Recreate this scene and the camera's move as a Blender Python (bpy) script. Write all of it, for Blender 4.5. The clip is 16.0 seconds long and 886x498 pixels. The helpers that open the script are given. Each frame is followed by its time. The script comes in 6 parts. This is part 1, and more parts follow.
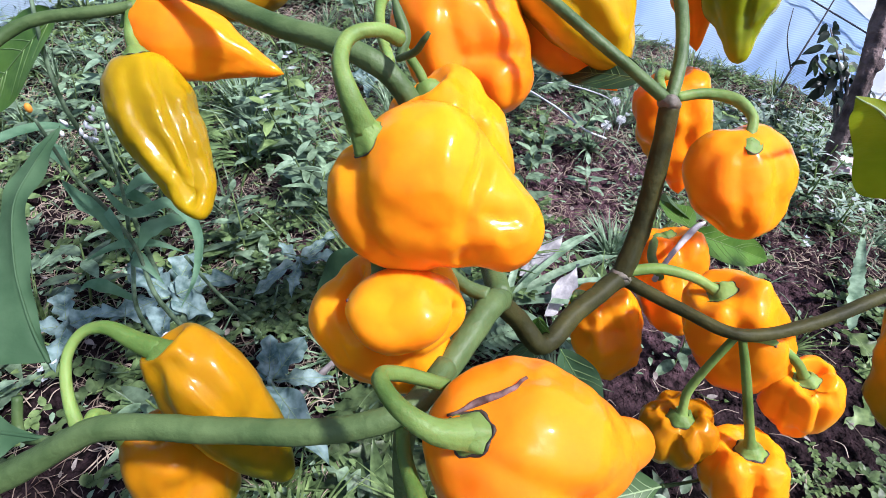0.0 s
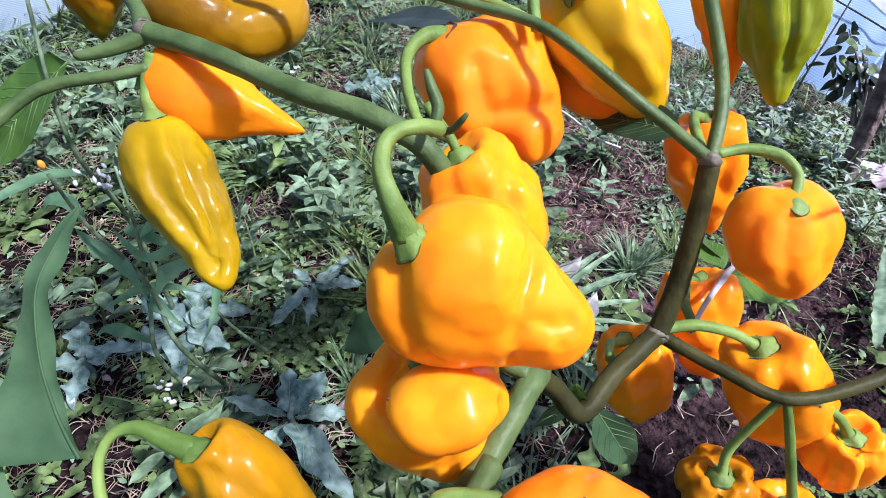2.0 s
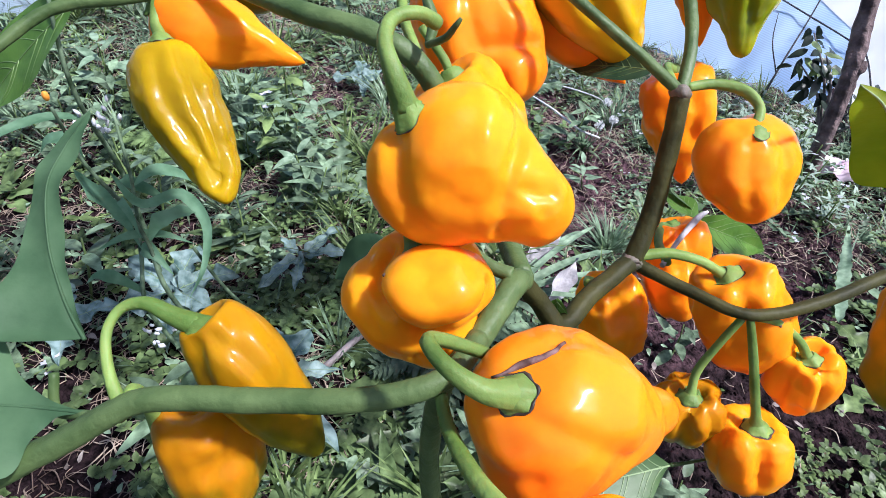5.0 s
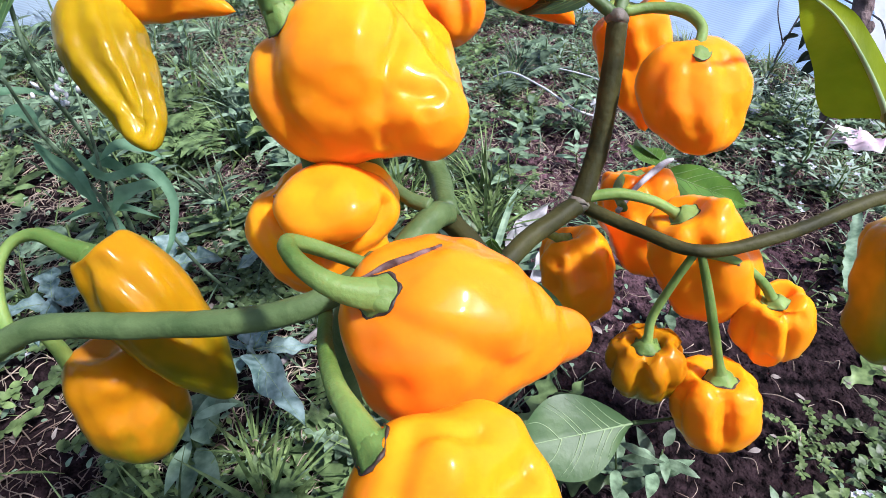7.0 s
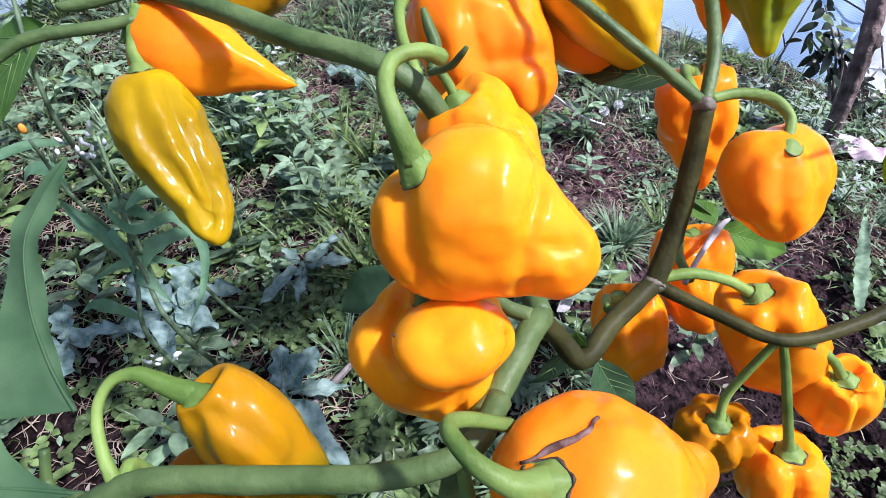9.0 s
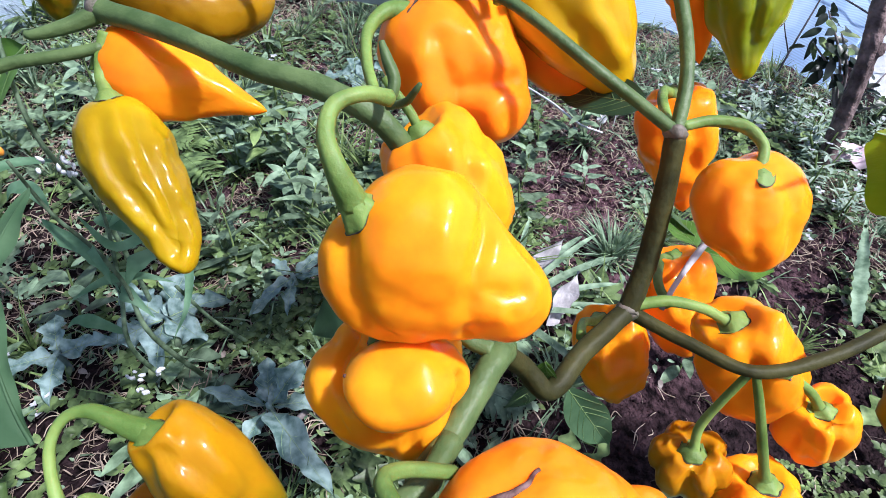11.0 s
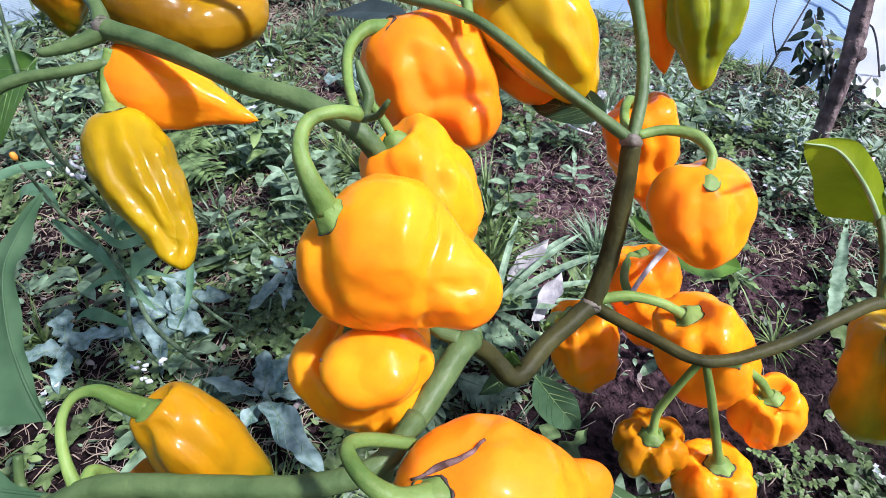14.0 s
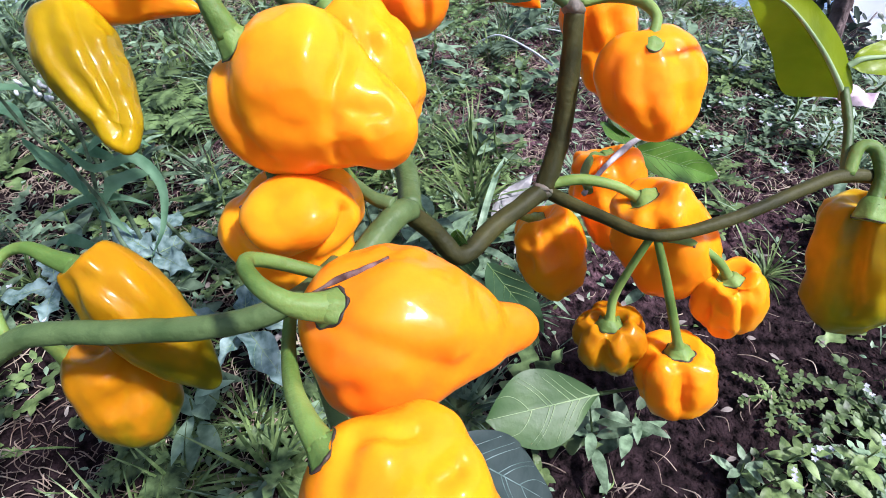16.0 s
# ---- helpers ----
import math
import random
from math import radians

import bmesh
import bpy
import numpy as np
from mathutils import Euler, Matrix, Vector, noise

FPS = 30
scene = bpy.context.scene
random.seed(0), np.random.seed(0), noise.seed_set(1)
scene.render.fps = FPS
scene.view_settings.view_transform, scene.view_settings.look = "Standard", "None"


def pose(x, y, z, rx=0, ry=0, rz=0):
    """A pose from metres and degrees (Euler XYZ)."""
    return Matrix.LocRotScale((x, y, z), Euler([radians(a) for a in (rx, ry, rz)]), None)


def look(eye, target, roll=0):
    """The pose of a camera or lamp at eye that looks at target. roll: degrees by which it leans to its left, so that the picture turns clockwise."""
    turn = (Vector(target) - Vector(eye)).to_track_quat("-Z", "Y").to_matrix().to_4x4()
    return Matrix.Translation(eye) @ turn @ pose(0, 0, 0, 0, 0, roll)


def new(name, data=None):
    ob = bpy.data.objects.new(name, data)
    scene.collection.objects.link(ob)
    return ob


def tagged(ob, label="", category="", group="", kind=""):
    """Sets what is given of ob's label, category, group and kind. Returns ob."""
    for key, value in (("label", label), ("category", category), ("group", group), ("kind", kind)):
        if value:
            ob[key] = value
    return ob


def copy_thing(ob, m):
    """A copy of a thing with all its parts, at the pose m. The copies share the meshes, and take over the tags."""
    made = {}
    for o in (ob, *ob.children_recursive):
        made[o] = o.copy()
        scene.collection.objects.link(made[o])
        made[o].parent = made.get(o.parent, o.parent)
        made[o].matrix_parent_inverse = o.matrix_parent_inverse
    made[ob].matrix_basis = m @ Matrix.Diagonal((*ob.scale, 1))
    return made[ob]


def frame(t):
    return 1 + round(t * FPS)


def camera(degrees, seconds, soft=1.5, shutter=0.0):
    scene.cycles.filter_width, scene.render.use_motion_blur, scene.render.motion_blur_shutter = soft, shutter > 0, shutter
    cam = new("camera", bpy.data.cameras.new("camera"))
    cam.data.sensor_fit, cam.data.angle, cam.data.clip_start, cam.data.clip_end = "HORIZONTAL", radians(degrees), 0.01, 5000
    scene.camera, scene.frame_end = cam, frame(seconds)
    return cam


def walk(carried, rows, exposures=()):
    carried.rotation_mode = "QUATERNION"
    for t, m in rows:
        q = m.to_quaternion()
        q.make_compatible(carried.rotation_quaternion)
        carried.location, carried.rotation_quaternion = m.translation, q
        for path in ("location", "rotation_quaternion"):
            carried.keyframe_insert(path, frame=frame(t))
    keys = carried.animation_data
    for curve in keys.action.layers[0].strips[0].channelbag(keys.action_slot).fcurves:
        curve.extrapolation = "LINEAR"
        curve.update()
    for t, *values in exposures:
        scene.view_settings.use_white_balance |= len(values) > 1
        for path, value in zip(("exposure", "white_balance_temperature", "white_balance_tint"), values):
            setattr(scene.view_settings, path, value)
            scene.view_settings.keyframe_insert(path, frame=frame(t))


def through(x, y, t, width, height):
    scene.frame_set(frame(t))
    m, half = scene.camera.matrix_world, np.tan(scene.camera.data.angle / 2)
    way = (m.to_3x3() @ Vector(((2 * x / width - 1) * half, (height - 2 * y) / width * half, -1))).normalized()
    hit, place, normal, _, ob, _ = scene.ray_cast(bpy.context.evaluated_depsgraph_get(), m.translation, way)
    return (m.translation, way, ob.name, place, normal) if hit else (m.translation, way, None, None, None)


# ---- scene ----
cam = camera(76.0, 16.0, 0.6)
PATH = [
    (0, (0.015, -0.0376, 0.3858), (0.02, 1.1336, -0.7042), 2.60),
    (0.5, (0.0439, -0.0428, 0.367), (0.0133, 1.1297, -0.7213), 0.35),
    (1, (0.0343, -0.0395, 0.3628), (-0.0171, 1.1336, -0.7241), -0.92),
    (1.5, (0.0086, -0.0263, 0.383), (-0.0005, 1.1302, -0.7226), 1.77),
    (2, (0.0019, -0.0092, 0.404), (-0.0009, 1.1351, -0.7143), 1.22),
    (2.5, (0.009, -0.0036, 0.4172), (0.0016, 1.1426, -0.6991), 0.81),
    (3, (0.0118, -0.0008, 0.419), (0.0084, 1.143, -0.6998), 1.00),
    (3.5, (0.0131, -0.0063, 0.4149), (0.0123, 1.1315, -0.7101), 0.95),
    (4, (0.0064, -0.0251, 0.4151), (0.024, 1.1284, -0.6935), 2.56),
    (4.5, (0.0024, -0.04, 0.4057), (0.0366, 1.128, -0.6873), 3.42),
    (5, (-0.001, -0.0494, 0.383), (0.0504, 1.1323, -0.6944), 4.08),
    (5.2, (0.0079, -0.0566, 0.3738), (0.0436, 1.1391, -0.6889), 2.42),
    (7.3, (0.0431, -0.0606, 0.3551), (0.005, 1.1397, -0.7022), -0.31),
    (7.5, (0.0386, -0.0565, 0.3627), (0.0178, 1.1346, -0.7054), -0.22),
    (8, (0.0189, -0.0471, 0.3708), (0.0252, 1.1244, -0.719), 0.47),
    (8.5, (0.0041, -0.0372, 0.3809), (0.0422, 1.1167, -0.7269), 1.44),
    (9, (-0.0045, -0.0213, 0.3892), (0.0435, 1.1162, -0.735), 1.74),
    (9.5, (0.0073, -0.0057, 0.3955), (0.0428, 1.1235, -0.7375), 0.45),
    (10, (0.0153, -0.0045, 0.3864), (0.0296, 1.1214, -0.7503), -0.05),
    (10.2, (0.01, -0.0089, 0.3895), (0.0467, 1.1248, -0.739), 1.52),
    (12.3, (0.0244, -0.0133, 0.402), (0.011, 1.1113, -0.7361), -0.52),
    (12.5, (0.0254, -0.0192, 0.404), (0.0187, 1.1047, -0.7348), -0.27),
    (13, (0.0248, -0.0287, 0.4093), (0.0288, 1.1001, -0.7247), 0.55),
    (13.5, (0.021, -0.0261, 0.4154), (0.0274, 1.0999, -0.7212), 0.64),
    (14, (0.0265, -0.0258, 0.4125), (0.0291, 1.102, -0.7224), 0.50),
    (14.5, (0.0244, -0.0262, 0.4103), (0.0294, 1.0992, -0.727), 0.57),
    (15, (0.0232, -0.0297, 0.3974), (0.037, 1.1003, -0.7354), 1.54),
    (15.5, (0.0392, -0.046, 0.3849), (0.0328, 1.0832, -0.7486), 0.04),
    (16, (0.06, -0.0589, 0.3745), (0.0044, 1.0539, -0.7737), -2.81),
]
walk(cam, [(t, look(eye, target, roll)) for t, eye, target, roll in PATH], exposures=[(0, 0.62, 5700, 15), (16, 0.62, 5700, 15)])


# ---- light ----
world = bpy.data.worlds.new("sky")
scene.world = world
world.use_nodes = True
wn = world.node_tree.nodes
sky = wn.new("ShaderNodeTexSky")
sky.sky_type, sky.sun_disc = "NISHITA", False
SUN_UP, SUN_ROUND = radians(56), radians(110)
sky.sun_elevation, sky.sun_rotation = SUN_UP, SUN_ROUND
sky.air_density, sky.dust_density = 1.0, 3.0
world.node_tree.links.new(sky.outputs[0], wn["Background"].inputs[0])
wn["Background"].inputs[1].default_value = 0.095
sun = new("sun", bpy.data.lights.new("sun", "SUN"))
sun.data.energy, sun.data.angle, sun.data.color = 4.7, radians(4), (1.0, 0.95, 0.86)
sun_from = Vector((math.sin(SUN_ROUND) * math.cos(SUN_UP), math.cos(SUN_ROUND) * math.cos(SUN_UP), math.sin(SUN_UP)))
sun.matrix_world = look(sun_from * 5, (0, 0, 0))

# ---- places ----
# calyx, blossom end, radius
PEPPERS = {
    'A': ([-0.0043, 0.0971, 0.3054], [0.0254, 0.0988, 0.2535], 0.0243),
    'B': ([-0.0038, 0.0974, 0.2528], [0.0061, 0.0789, 0.2048], 0.0251),
    'C': ([0.0271, 0.0346, 0.2577], [0.0845, 0.0555, 0.2194], 0.0217),
    'D': ([0.0284, -0.003, 0.249], [0.0656, -0.0006, 0.2078], 0.0181),
    'E': ([-0.0722, 0.0737, 0.2325], [-0.0372, 0.057, 0.1780], 0.0152),
    'F': ([-0.0855, 0.0671, 0.1901], [-0.0752, 0.0546, 0.1427], 0.0189),
    'G': ([-0.13, 0.218, 0.2607], [-0.0925, 0.1502, 0.2149], 0.0228),
    'H': ([-0.1269, 0.2205, 0.2774], [-0.0602, 0.2053, 0.2649], 0.0207),
    'I': ([-0.1879, 0.3036, 0.3017], [-0.1878, 0.2892, 0.2658], 0.0172),
    'J': ([-0.1569, 0.2963, 0.2873], [-0.0786, 0.3132, 0.2758], 0.0235),
    'K': ([0.0048, 0.229, 0.2973], [0.0353, 0.207, 0.2438], 0.0286),
    'L': ([0.0066, 0.169, 0.2793], [0.0343, 0.157, 0.2245], 0.0222),
    'M': ([0.0569, 0.2547, 0.3119], [0.1005, 0.2175, 0.2657], 0.0267),
    'N': ([0.0448, 0.2602, 0.289], [0.1013, 0.232, 0.2505], 0.0182),
    'O': ([0.1338, 0.2867, 0.3129], [0.148, 0.2623, 0.2598], 0.0152),
    'P': ([0.1535, 0.2655, 0.317], [0.1561, 0.231, 0.2679], 0.0181),
    'Q': ([0.1291, 0.2405, 0.2548], [0.1454, 0.2174, 0.1973], 0.0206),
    'R': ([0.1369, 0.1659, 0.2633], [0.1497, 0.1568, 0.2157], 0.021),
    'S': ([0.1398, 0.2036, 0.1791], [0.1539, 0.1793, 0.1289], 0.0223),
    'T': ([0.1052, 0.1811, 0.1521], [0.1201, 0.1622, 0.1031], 0.0203),
    'U': ([0.1444, 0.1434, 0.1978], [0.173, 0.1287, 0.153], 0.0231),
    'V': ([0.1835, 0.1159, 0.1729], [0.1932, 0.115, 0.1325], 0.0176),
    'W': ([0.1624, 0.0961, 0.1436], [0.1668, 0.0876, 0.1044], 0.0203),
    'X': ([0.1292, 0.1049, 0.1537], [0.1377, 0.1088, 0.1124], 0.018),
    'Z': ([-0.1110, 0.3420, 0.3090], [-0.1110, 0.3350, 0.2830], 0.0150),
    'Y': ([0.247, 0.1416, 0.1947], [0.2547, 0.1159, 0.1304], 0.0227),
}
# x, y, z, radius along each stem
STEMS = {
    'pale_petiole': [[0.1529, 0.098, 0.1065, 0.0009], [0.141, 0.0937, 0.1104, 0.0009], [0.1289, 0.0907, 0.1125, 0.0012]],
    'stub': [[-0.0031, 0.156, 0.2973, 0.0014], [0.0032, 0.1495, 0.3029, 0.0013], [0.0063, 0.1461, 0.3085, 0.0011], [0.0081, 0.1459, 0.3113, 0.0007]],
    'bud_stem': [[-0.0027, 0.1585, 0.2968, 0.0016], [-0.0013, 0.1641, 0.3025, 0.0022], [-0.0037, 0.168, 0.308, 0.002], [-0.0056, 0.1722, 0.3122, 0.001]],
    'dry_stalk': [[0.1211, 0.1604, 0.1866, 0.0014], [0.1327, 0.1757, 0.1899, 0.0014], [0.1512, 0.1976, 0.1894, 0.0018], [0.1591, 0.2045, 0.1887, 0.0009]],
    'leaf_r_petiole': [[0.2297, 0.1417, 0.2105, 0.0023], [0.2346, 0.1602, 0.2222, 0.002], [0.2349, 0.1666, 0.2269, 0.002], [0.235, 0.1764, 0.2335, 0.0018]],
    'leaf_l_petiole': [[-0.096, 0.0483, 0.2152, 0.002], [-0.1109, 0.0515, 0.2101, 0.0017], [-0.1251, 0.0568, 0.2041, 0.0017], [-0.1266, 0.0653, 0.2134, 0.0016]],
    'lower_left': [[-0.1699, 0.0313, 0.1762, 0.0052], [-0.1158, 0.0453, 0.2051, 0.0045], [-0.0881, 0.0508, 0.2209, 0.004], [-0.049, 0.049, 0.2261, 0.004], [-0.015, 0.0474, 0.2318, 0.0039], [0.0068, 0.0521, 0.2369, 0.0037], [0.0181, 0.0699, 0.2343, 0.004]],
    'main_low': [[0.0122, 0.0434, 0.1058, 0.0046], [0.0046, 0.0599, 0.1631, 0.0041], [0.0066, 0.0632, 0.2142, 0.0039], [0.0182, 0.0771, 0.2222, 0.0044], [0.0333, 0.1033, 0.2248, 0.0051], [0.0394, 0.1123, 0.2213, 0.0046]],
    'rear_up': [[0.0394, 0.1123, 0.2213, 0.0046], [0.0324, 0.151, 0.2181, 0.005], [0.0097, 0.1615, 0.2589, 0.0047], [-0.0053, 0.1645, 0.2847, 0.0044], [-0.0264, 0.1714, 0.2947, 0.0044], [-0.054, 0.1835, 0.2964, 0.0044], [-0.0932, 0.2065, 0.2999, 0.0044], [-0.1249, 0.2207, 0.3022, 0.0046]],
    'to_right': [[0.0375, 0.1115, 0.2215, 0.0041], [0.0478, 0.1135, 0.2075, 0.0043], [0.0594, 0.1105, 0.1950, 0.0043], [0.0753, 0.1278, 0.197, 0.0044], [0.0985, 0.1481, 0.2, 0.0045]],
    'side_stub': [[0.0331, 0.107, 0.2285, 0.0032], [0.0249, 0.1101, 0.23, 0.0026], [0.0168, 0.1164, 0.2334, 0.0018]],
    'right_up': [[0.0985, 0.1481, 0.1999, 0.0048], [0.1053, 0.1607, 0.2202, 0.0047], [0.1083, 0.1727, 0.2474, 0.0045], [0.1085, 0.1814, 0.2714, 0.0041]],
    'upright': [[0.1085, 0.1814, 0.2714, 0.003], [0.1137, 0.198, 0.2852, 0.0028], [0.1155, 0.2206, 0.2989, 0.0029], [0.1127, 0.2531, 0.3197, 0.003], [0.1114, 0.2772, 0.338, 0.0028]],
    'to_m': [[0.1085, 0.1814, 0.2714, 0.0026], [0.0736, 0.1889, 0.2942, 0.0025], [0.0405, 0.2134, 0.3099, 0.0024], [0.0104, 0.235, 0.3105, 0.0024], [-0.0307, 0.2560, 0.3130, 0.0024], [-0.0560, 0.2780, 0.3078, 0.0024], [-0.0815, 0.2871, 0.3004, 0.0024], [-0.1052, 0.2887, 0.2976, 0.0026]],
    'top_twig': [[-0.1052, 0.2887, 0.2976, 0.0026], [-0.1101, 0.295, 0.3039, 0.0022], [-0.1124, 0.3101, 0.3169, 0.002]],
    'top_band': [[-0.1124, 0.1437, 0.3583, 0.0022], [-0.1033, 0.1563, 0.355, 0.0022], [-0.0941, 0.1678, 0.3523, 0.002], [-0.0781, 0.1822, 0.3509, 0.002]],
    'to_far_right': [[0.1002, 0.1479, 0.199, 0.0033], [0.1213, 0.1308, 0.1992, 0.0028], [0.1435, 0.1162, 0.2003, 0.0028], [0.1737, 0.1206, 0.2046, 0.0028], [0.2033, 0.1322, 0.2084, 0.0029], [0.2284, 0.1417, 0.2106, 0.0031], [0.2592, 0.1444, 0.2058, 0.0032], [0.3099, 0.1512, 0.1951, 0.0029]],
    'tl_up': [[-0.1249, 0.2207, 0.3022, 0.0042], [-0.1312, 0.2324, 0.308, 0.0031], [-0.1504, 0.2524, 0.3132, 0.0029], [-0.1708, 0.2742, 0.3201, 0.0025]],
    'tl_stub': [[-0.1232, 0.2198, 0.3014, 0.0041], [-0.1354, 0.2135, 0.298, 0.003], [-0.147, 0.2089, 0.2964, 0.0022], [-0.1505, 0.2093, 0.2968, 0.0014]],
    'left_leaf_stem': [[-0.1222, 0.2097, 0.2912, 0.0024], [-0.1388, 0.2051, 0.2895, 0.0024], [-0.1586, 0.2005, 0.2879, 0.0026], [-0.1709, 0.1935, 0.2839, 0.0026], [-0.1847, 0.1767, 0.2745, 0.0023]],
}
PEDICELS = {
    'A': [[-0.0003, 0.1303, 0.3153, 0.0025], [-0.0061, 0.1234, 0.3205, 0.0021], [-0.0133, 0.1185, 0.3202, 0.0022], [-0.0148, 0.1103, 0.3166, 0.0024], [-0.0118, 0.1038, 0.3101, 0.0031], [-0.0082, 0.1017, 0.3006, 0.0043]],
    'C': [[0.0183, 0.0537, 0.2482, 0.002], [0.006, 0.0504, 0.2575, 0.0021], [0.0008, 0.0453, 0.2632, 0.0022], [0.0061, 0.0368, 0.2636, 0.0025], [0.0152, 0.0325, 0.2605, 0.0032], [0.0238, 0.0346, 0.2561, 0.0044]],
    'D': [[0.0054, 0.0499, 0.2332, 0.002], [0.008, 0.0361, 0.2347, 0.0022], [0.0143, 0.019, 0.2414, 0.0026], [0.021, 0.007, 0.2473, 0.003], [0.0261, 0.0003, 0.2465, 0.0039]],
    'E': [[-0.0945, 0.0478, 0.2147, 0.0026], [-0.1017, 0.0588, 0.2233, 0.0019], [-0.1044, 0.0688, 0.231, 0.0017], [-0.1012, 0.0759, 0.2357, 0.0018], [-0.0934, 0.0779, 0.2367, 0.0024], [-0.0842, 0.0755, 0.2335, 0.0033], [-0.0758, 0.0732, 0.2316, 0.0042]],
    'F': [[-0.0951, 0.0487, 0.2156, 0.0022], [-0.0976, 0.0596, 0.2133, 0.0023], [-0.0992, 0.0646, 0.1949, 0.0027], [-0.1018, 0.0666, 0.1733, 0.0033]],
    'G': [[-0.1216, 0.2138, 0.2957, 0.0024], [-0.1236, 0.2072, 0.2875, 0.0025], [-0.1233, 0.2011, 0.2813, 0.003], [-0.1199, 0.1949, 0.2769, 0.0042]],
    'H': [[-0.1215, 0.2106, 0.292, 0.0022], [-0.1262, 0.2114, 0.2883, 0.0024], [-0.1273, 0.211, 0.2849, 0.0029]],
    'K': [[-0.0078, 0.1714, 0.2887, 0.0021], [-0.014, 0.1949, 0.2927, 0.0023], [-0.0151, 0.2153, 0.2967, 0.0026], [-0.0079, 0.2273, 0.2998, 0.0034], [0.0036, 0.2293, 0.2972, 0.0055]],
    'L': [[-0.006, 0.1801, 0.2944, 0.0017], [0.0029, 0.1709, 0.2867, 0.0022], [0.0067, 0.1677, 0.2804, 0.0048]],
    'M': [[0.0377, 0.2195, 0.3069, 0.0024], [0.0365, 0.2307, 0.3152, 0.0026], [0.0401, 0.2385, 0.3216, 0.0029], [0.0494, 0.2383, 0.323, 0.0036], [0.0532, 0.2321, 0.3197, 0.0052]],
    'Q': [[0.1073, 0.1856, 0.2711, 0.0021], [0.1138, 0.2136, 0.2661, 0.0023], [0.1228, 0.2365, 0.259, 0.0028], [0.1291, 0.2423, 0.2543, 0.004]],
    'R': [[0.1107, 0.183, 0.2731, 0.0021], [0.124, 0.1857, 0.2742, 0.0023], [0.1359, 0.1822, 0.2737, 0.0026], [0.1412, 0.1743, 0.2703, 0.0025], [0.1386, 0.1642, 0.2631, 0.0043]],
    'S': [[0.1238, 0.1614, 0.1876, 0.0022], [0.1247, 0.1789, 0.1856, 0.0023], [0.1328, 0.1977, 0.1819, 0.0028], [0.1403, 0.2022, 0.1773, 0.0044]],
    'T': [[0.0779, 0.14, 0.1917, 0.0023], [0.0871, 0.1641, 0.1706, 0.0026], [0.1015, 0.1804, 0.1508, 0.0041]],
    'U': [[0.1007, 0.1492, 0.2025, 0.0026], [0.1158, 0.1498, 0.2046, 0.0026], [0.1313, 0.1476, 0.2024, 0.0028], [0.1449, 0.1435, 0.1967, 0.0057]],
    'V': [[0.1435, 0.1157, 0.1999, 0.0017], [0.163, 0.1209, 0.1905, 0.002], [0.1764, 0.119, 0.1806, 0.0026], [0.1835, 0.1151, 0.1721, 0.0044]],
    'W': [[0.1435, 0.1157, 0.1999, 0.0017], [0.1495, 0.1094, 0.1831, 0.002], [0.1556, 0.1022, 0.1639, 0.0026], [0.1617, 0.0944, 0.1442, 0.0053]],
    'X': [[0.1414, 0.1164, 0.1992, 0.0017], [0.1353, 0.1137, 0.182, 0.0018], [0.1305, 0.1108, 0.166, 0.0024], [0.1293, 0.1045, 0.1525, 0.0049]],
    'Y': [[0.2309, 0.1421, 0.2108, 0.003], [0.2353, 0.1499, 0.2197, 0.0027], [0.242, 0.1486, 0.2196, 0.003], [0.2444, 0.1406, 0.2117, 0.0035], [0.2411, 0.1318, 0.2019, 0.0055]],
}
# base, tip, width
LEAVES = {
    'top_left': ([-0.1984, 0.2694, 0.2629], [-0.2942, 0.2644, 0.1934], 0.0411),
    'behind_r': ([0.1577, 0.2095, 0.177], [0.2275, 0.221, 0.145], 0.0215),
    'behind_r_low': ([0.1571, 0.211, 0.1783], [0.1457, 0.2394, 0.18], 0.0185),
    'behind_r_far': ([0.158, 0.2184, 0.1794], [0.1640, 0.2640, 0.1690], 0.024),
    'pale': ([0.1295, 0.0908, 0.1122], [0.0707, 0.0728, 0.1185], 0.0389),
    'dark_low': ([0.0517, 0.0525, 0.1346], [0.112, 0.0485, 0.0719], 0.035),
    'small_mid': ([0.0712, 0.1222, 0.178], [0.1056, 0.1206, 0.116], 0.0200),
    'small_dark': ([0.0621, 0.1268, 0.1826], [0.049, 0.1276, 0.1413], 0.0214),
    'grey_top': ([0.0073, 0.2646, 0.2906], [-0.0463, 0.3093, 0.279], 0.0155),
    'back_dark': ([-0.0204, 0.1501, 0.2061], [-0.0475, 0.1485, 0.1785], 0.0185),
    'under_m': ([0.1008, 0.1998, 0.2728], [0.0688, 0.2407, 0.2592], 0.0202),
    'stalk_small': ([0.0574, 0.119, 0.203], [0.0619, 0.1138, 0.1838], 0.0103),
}
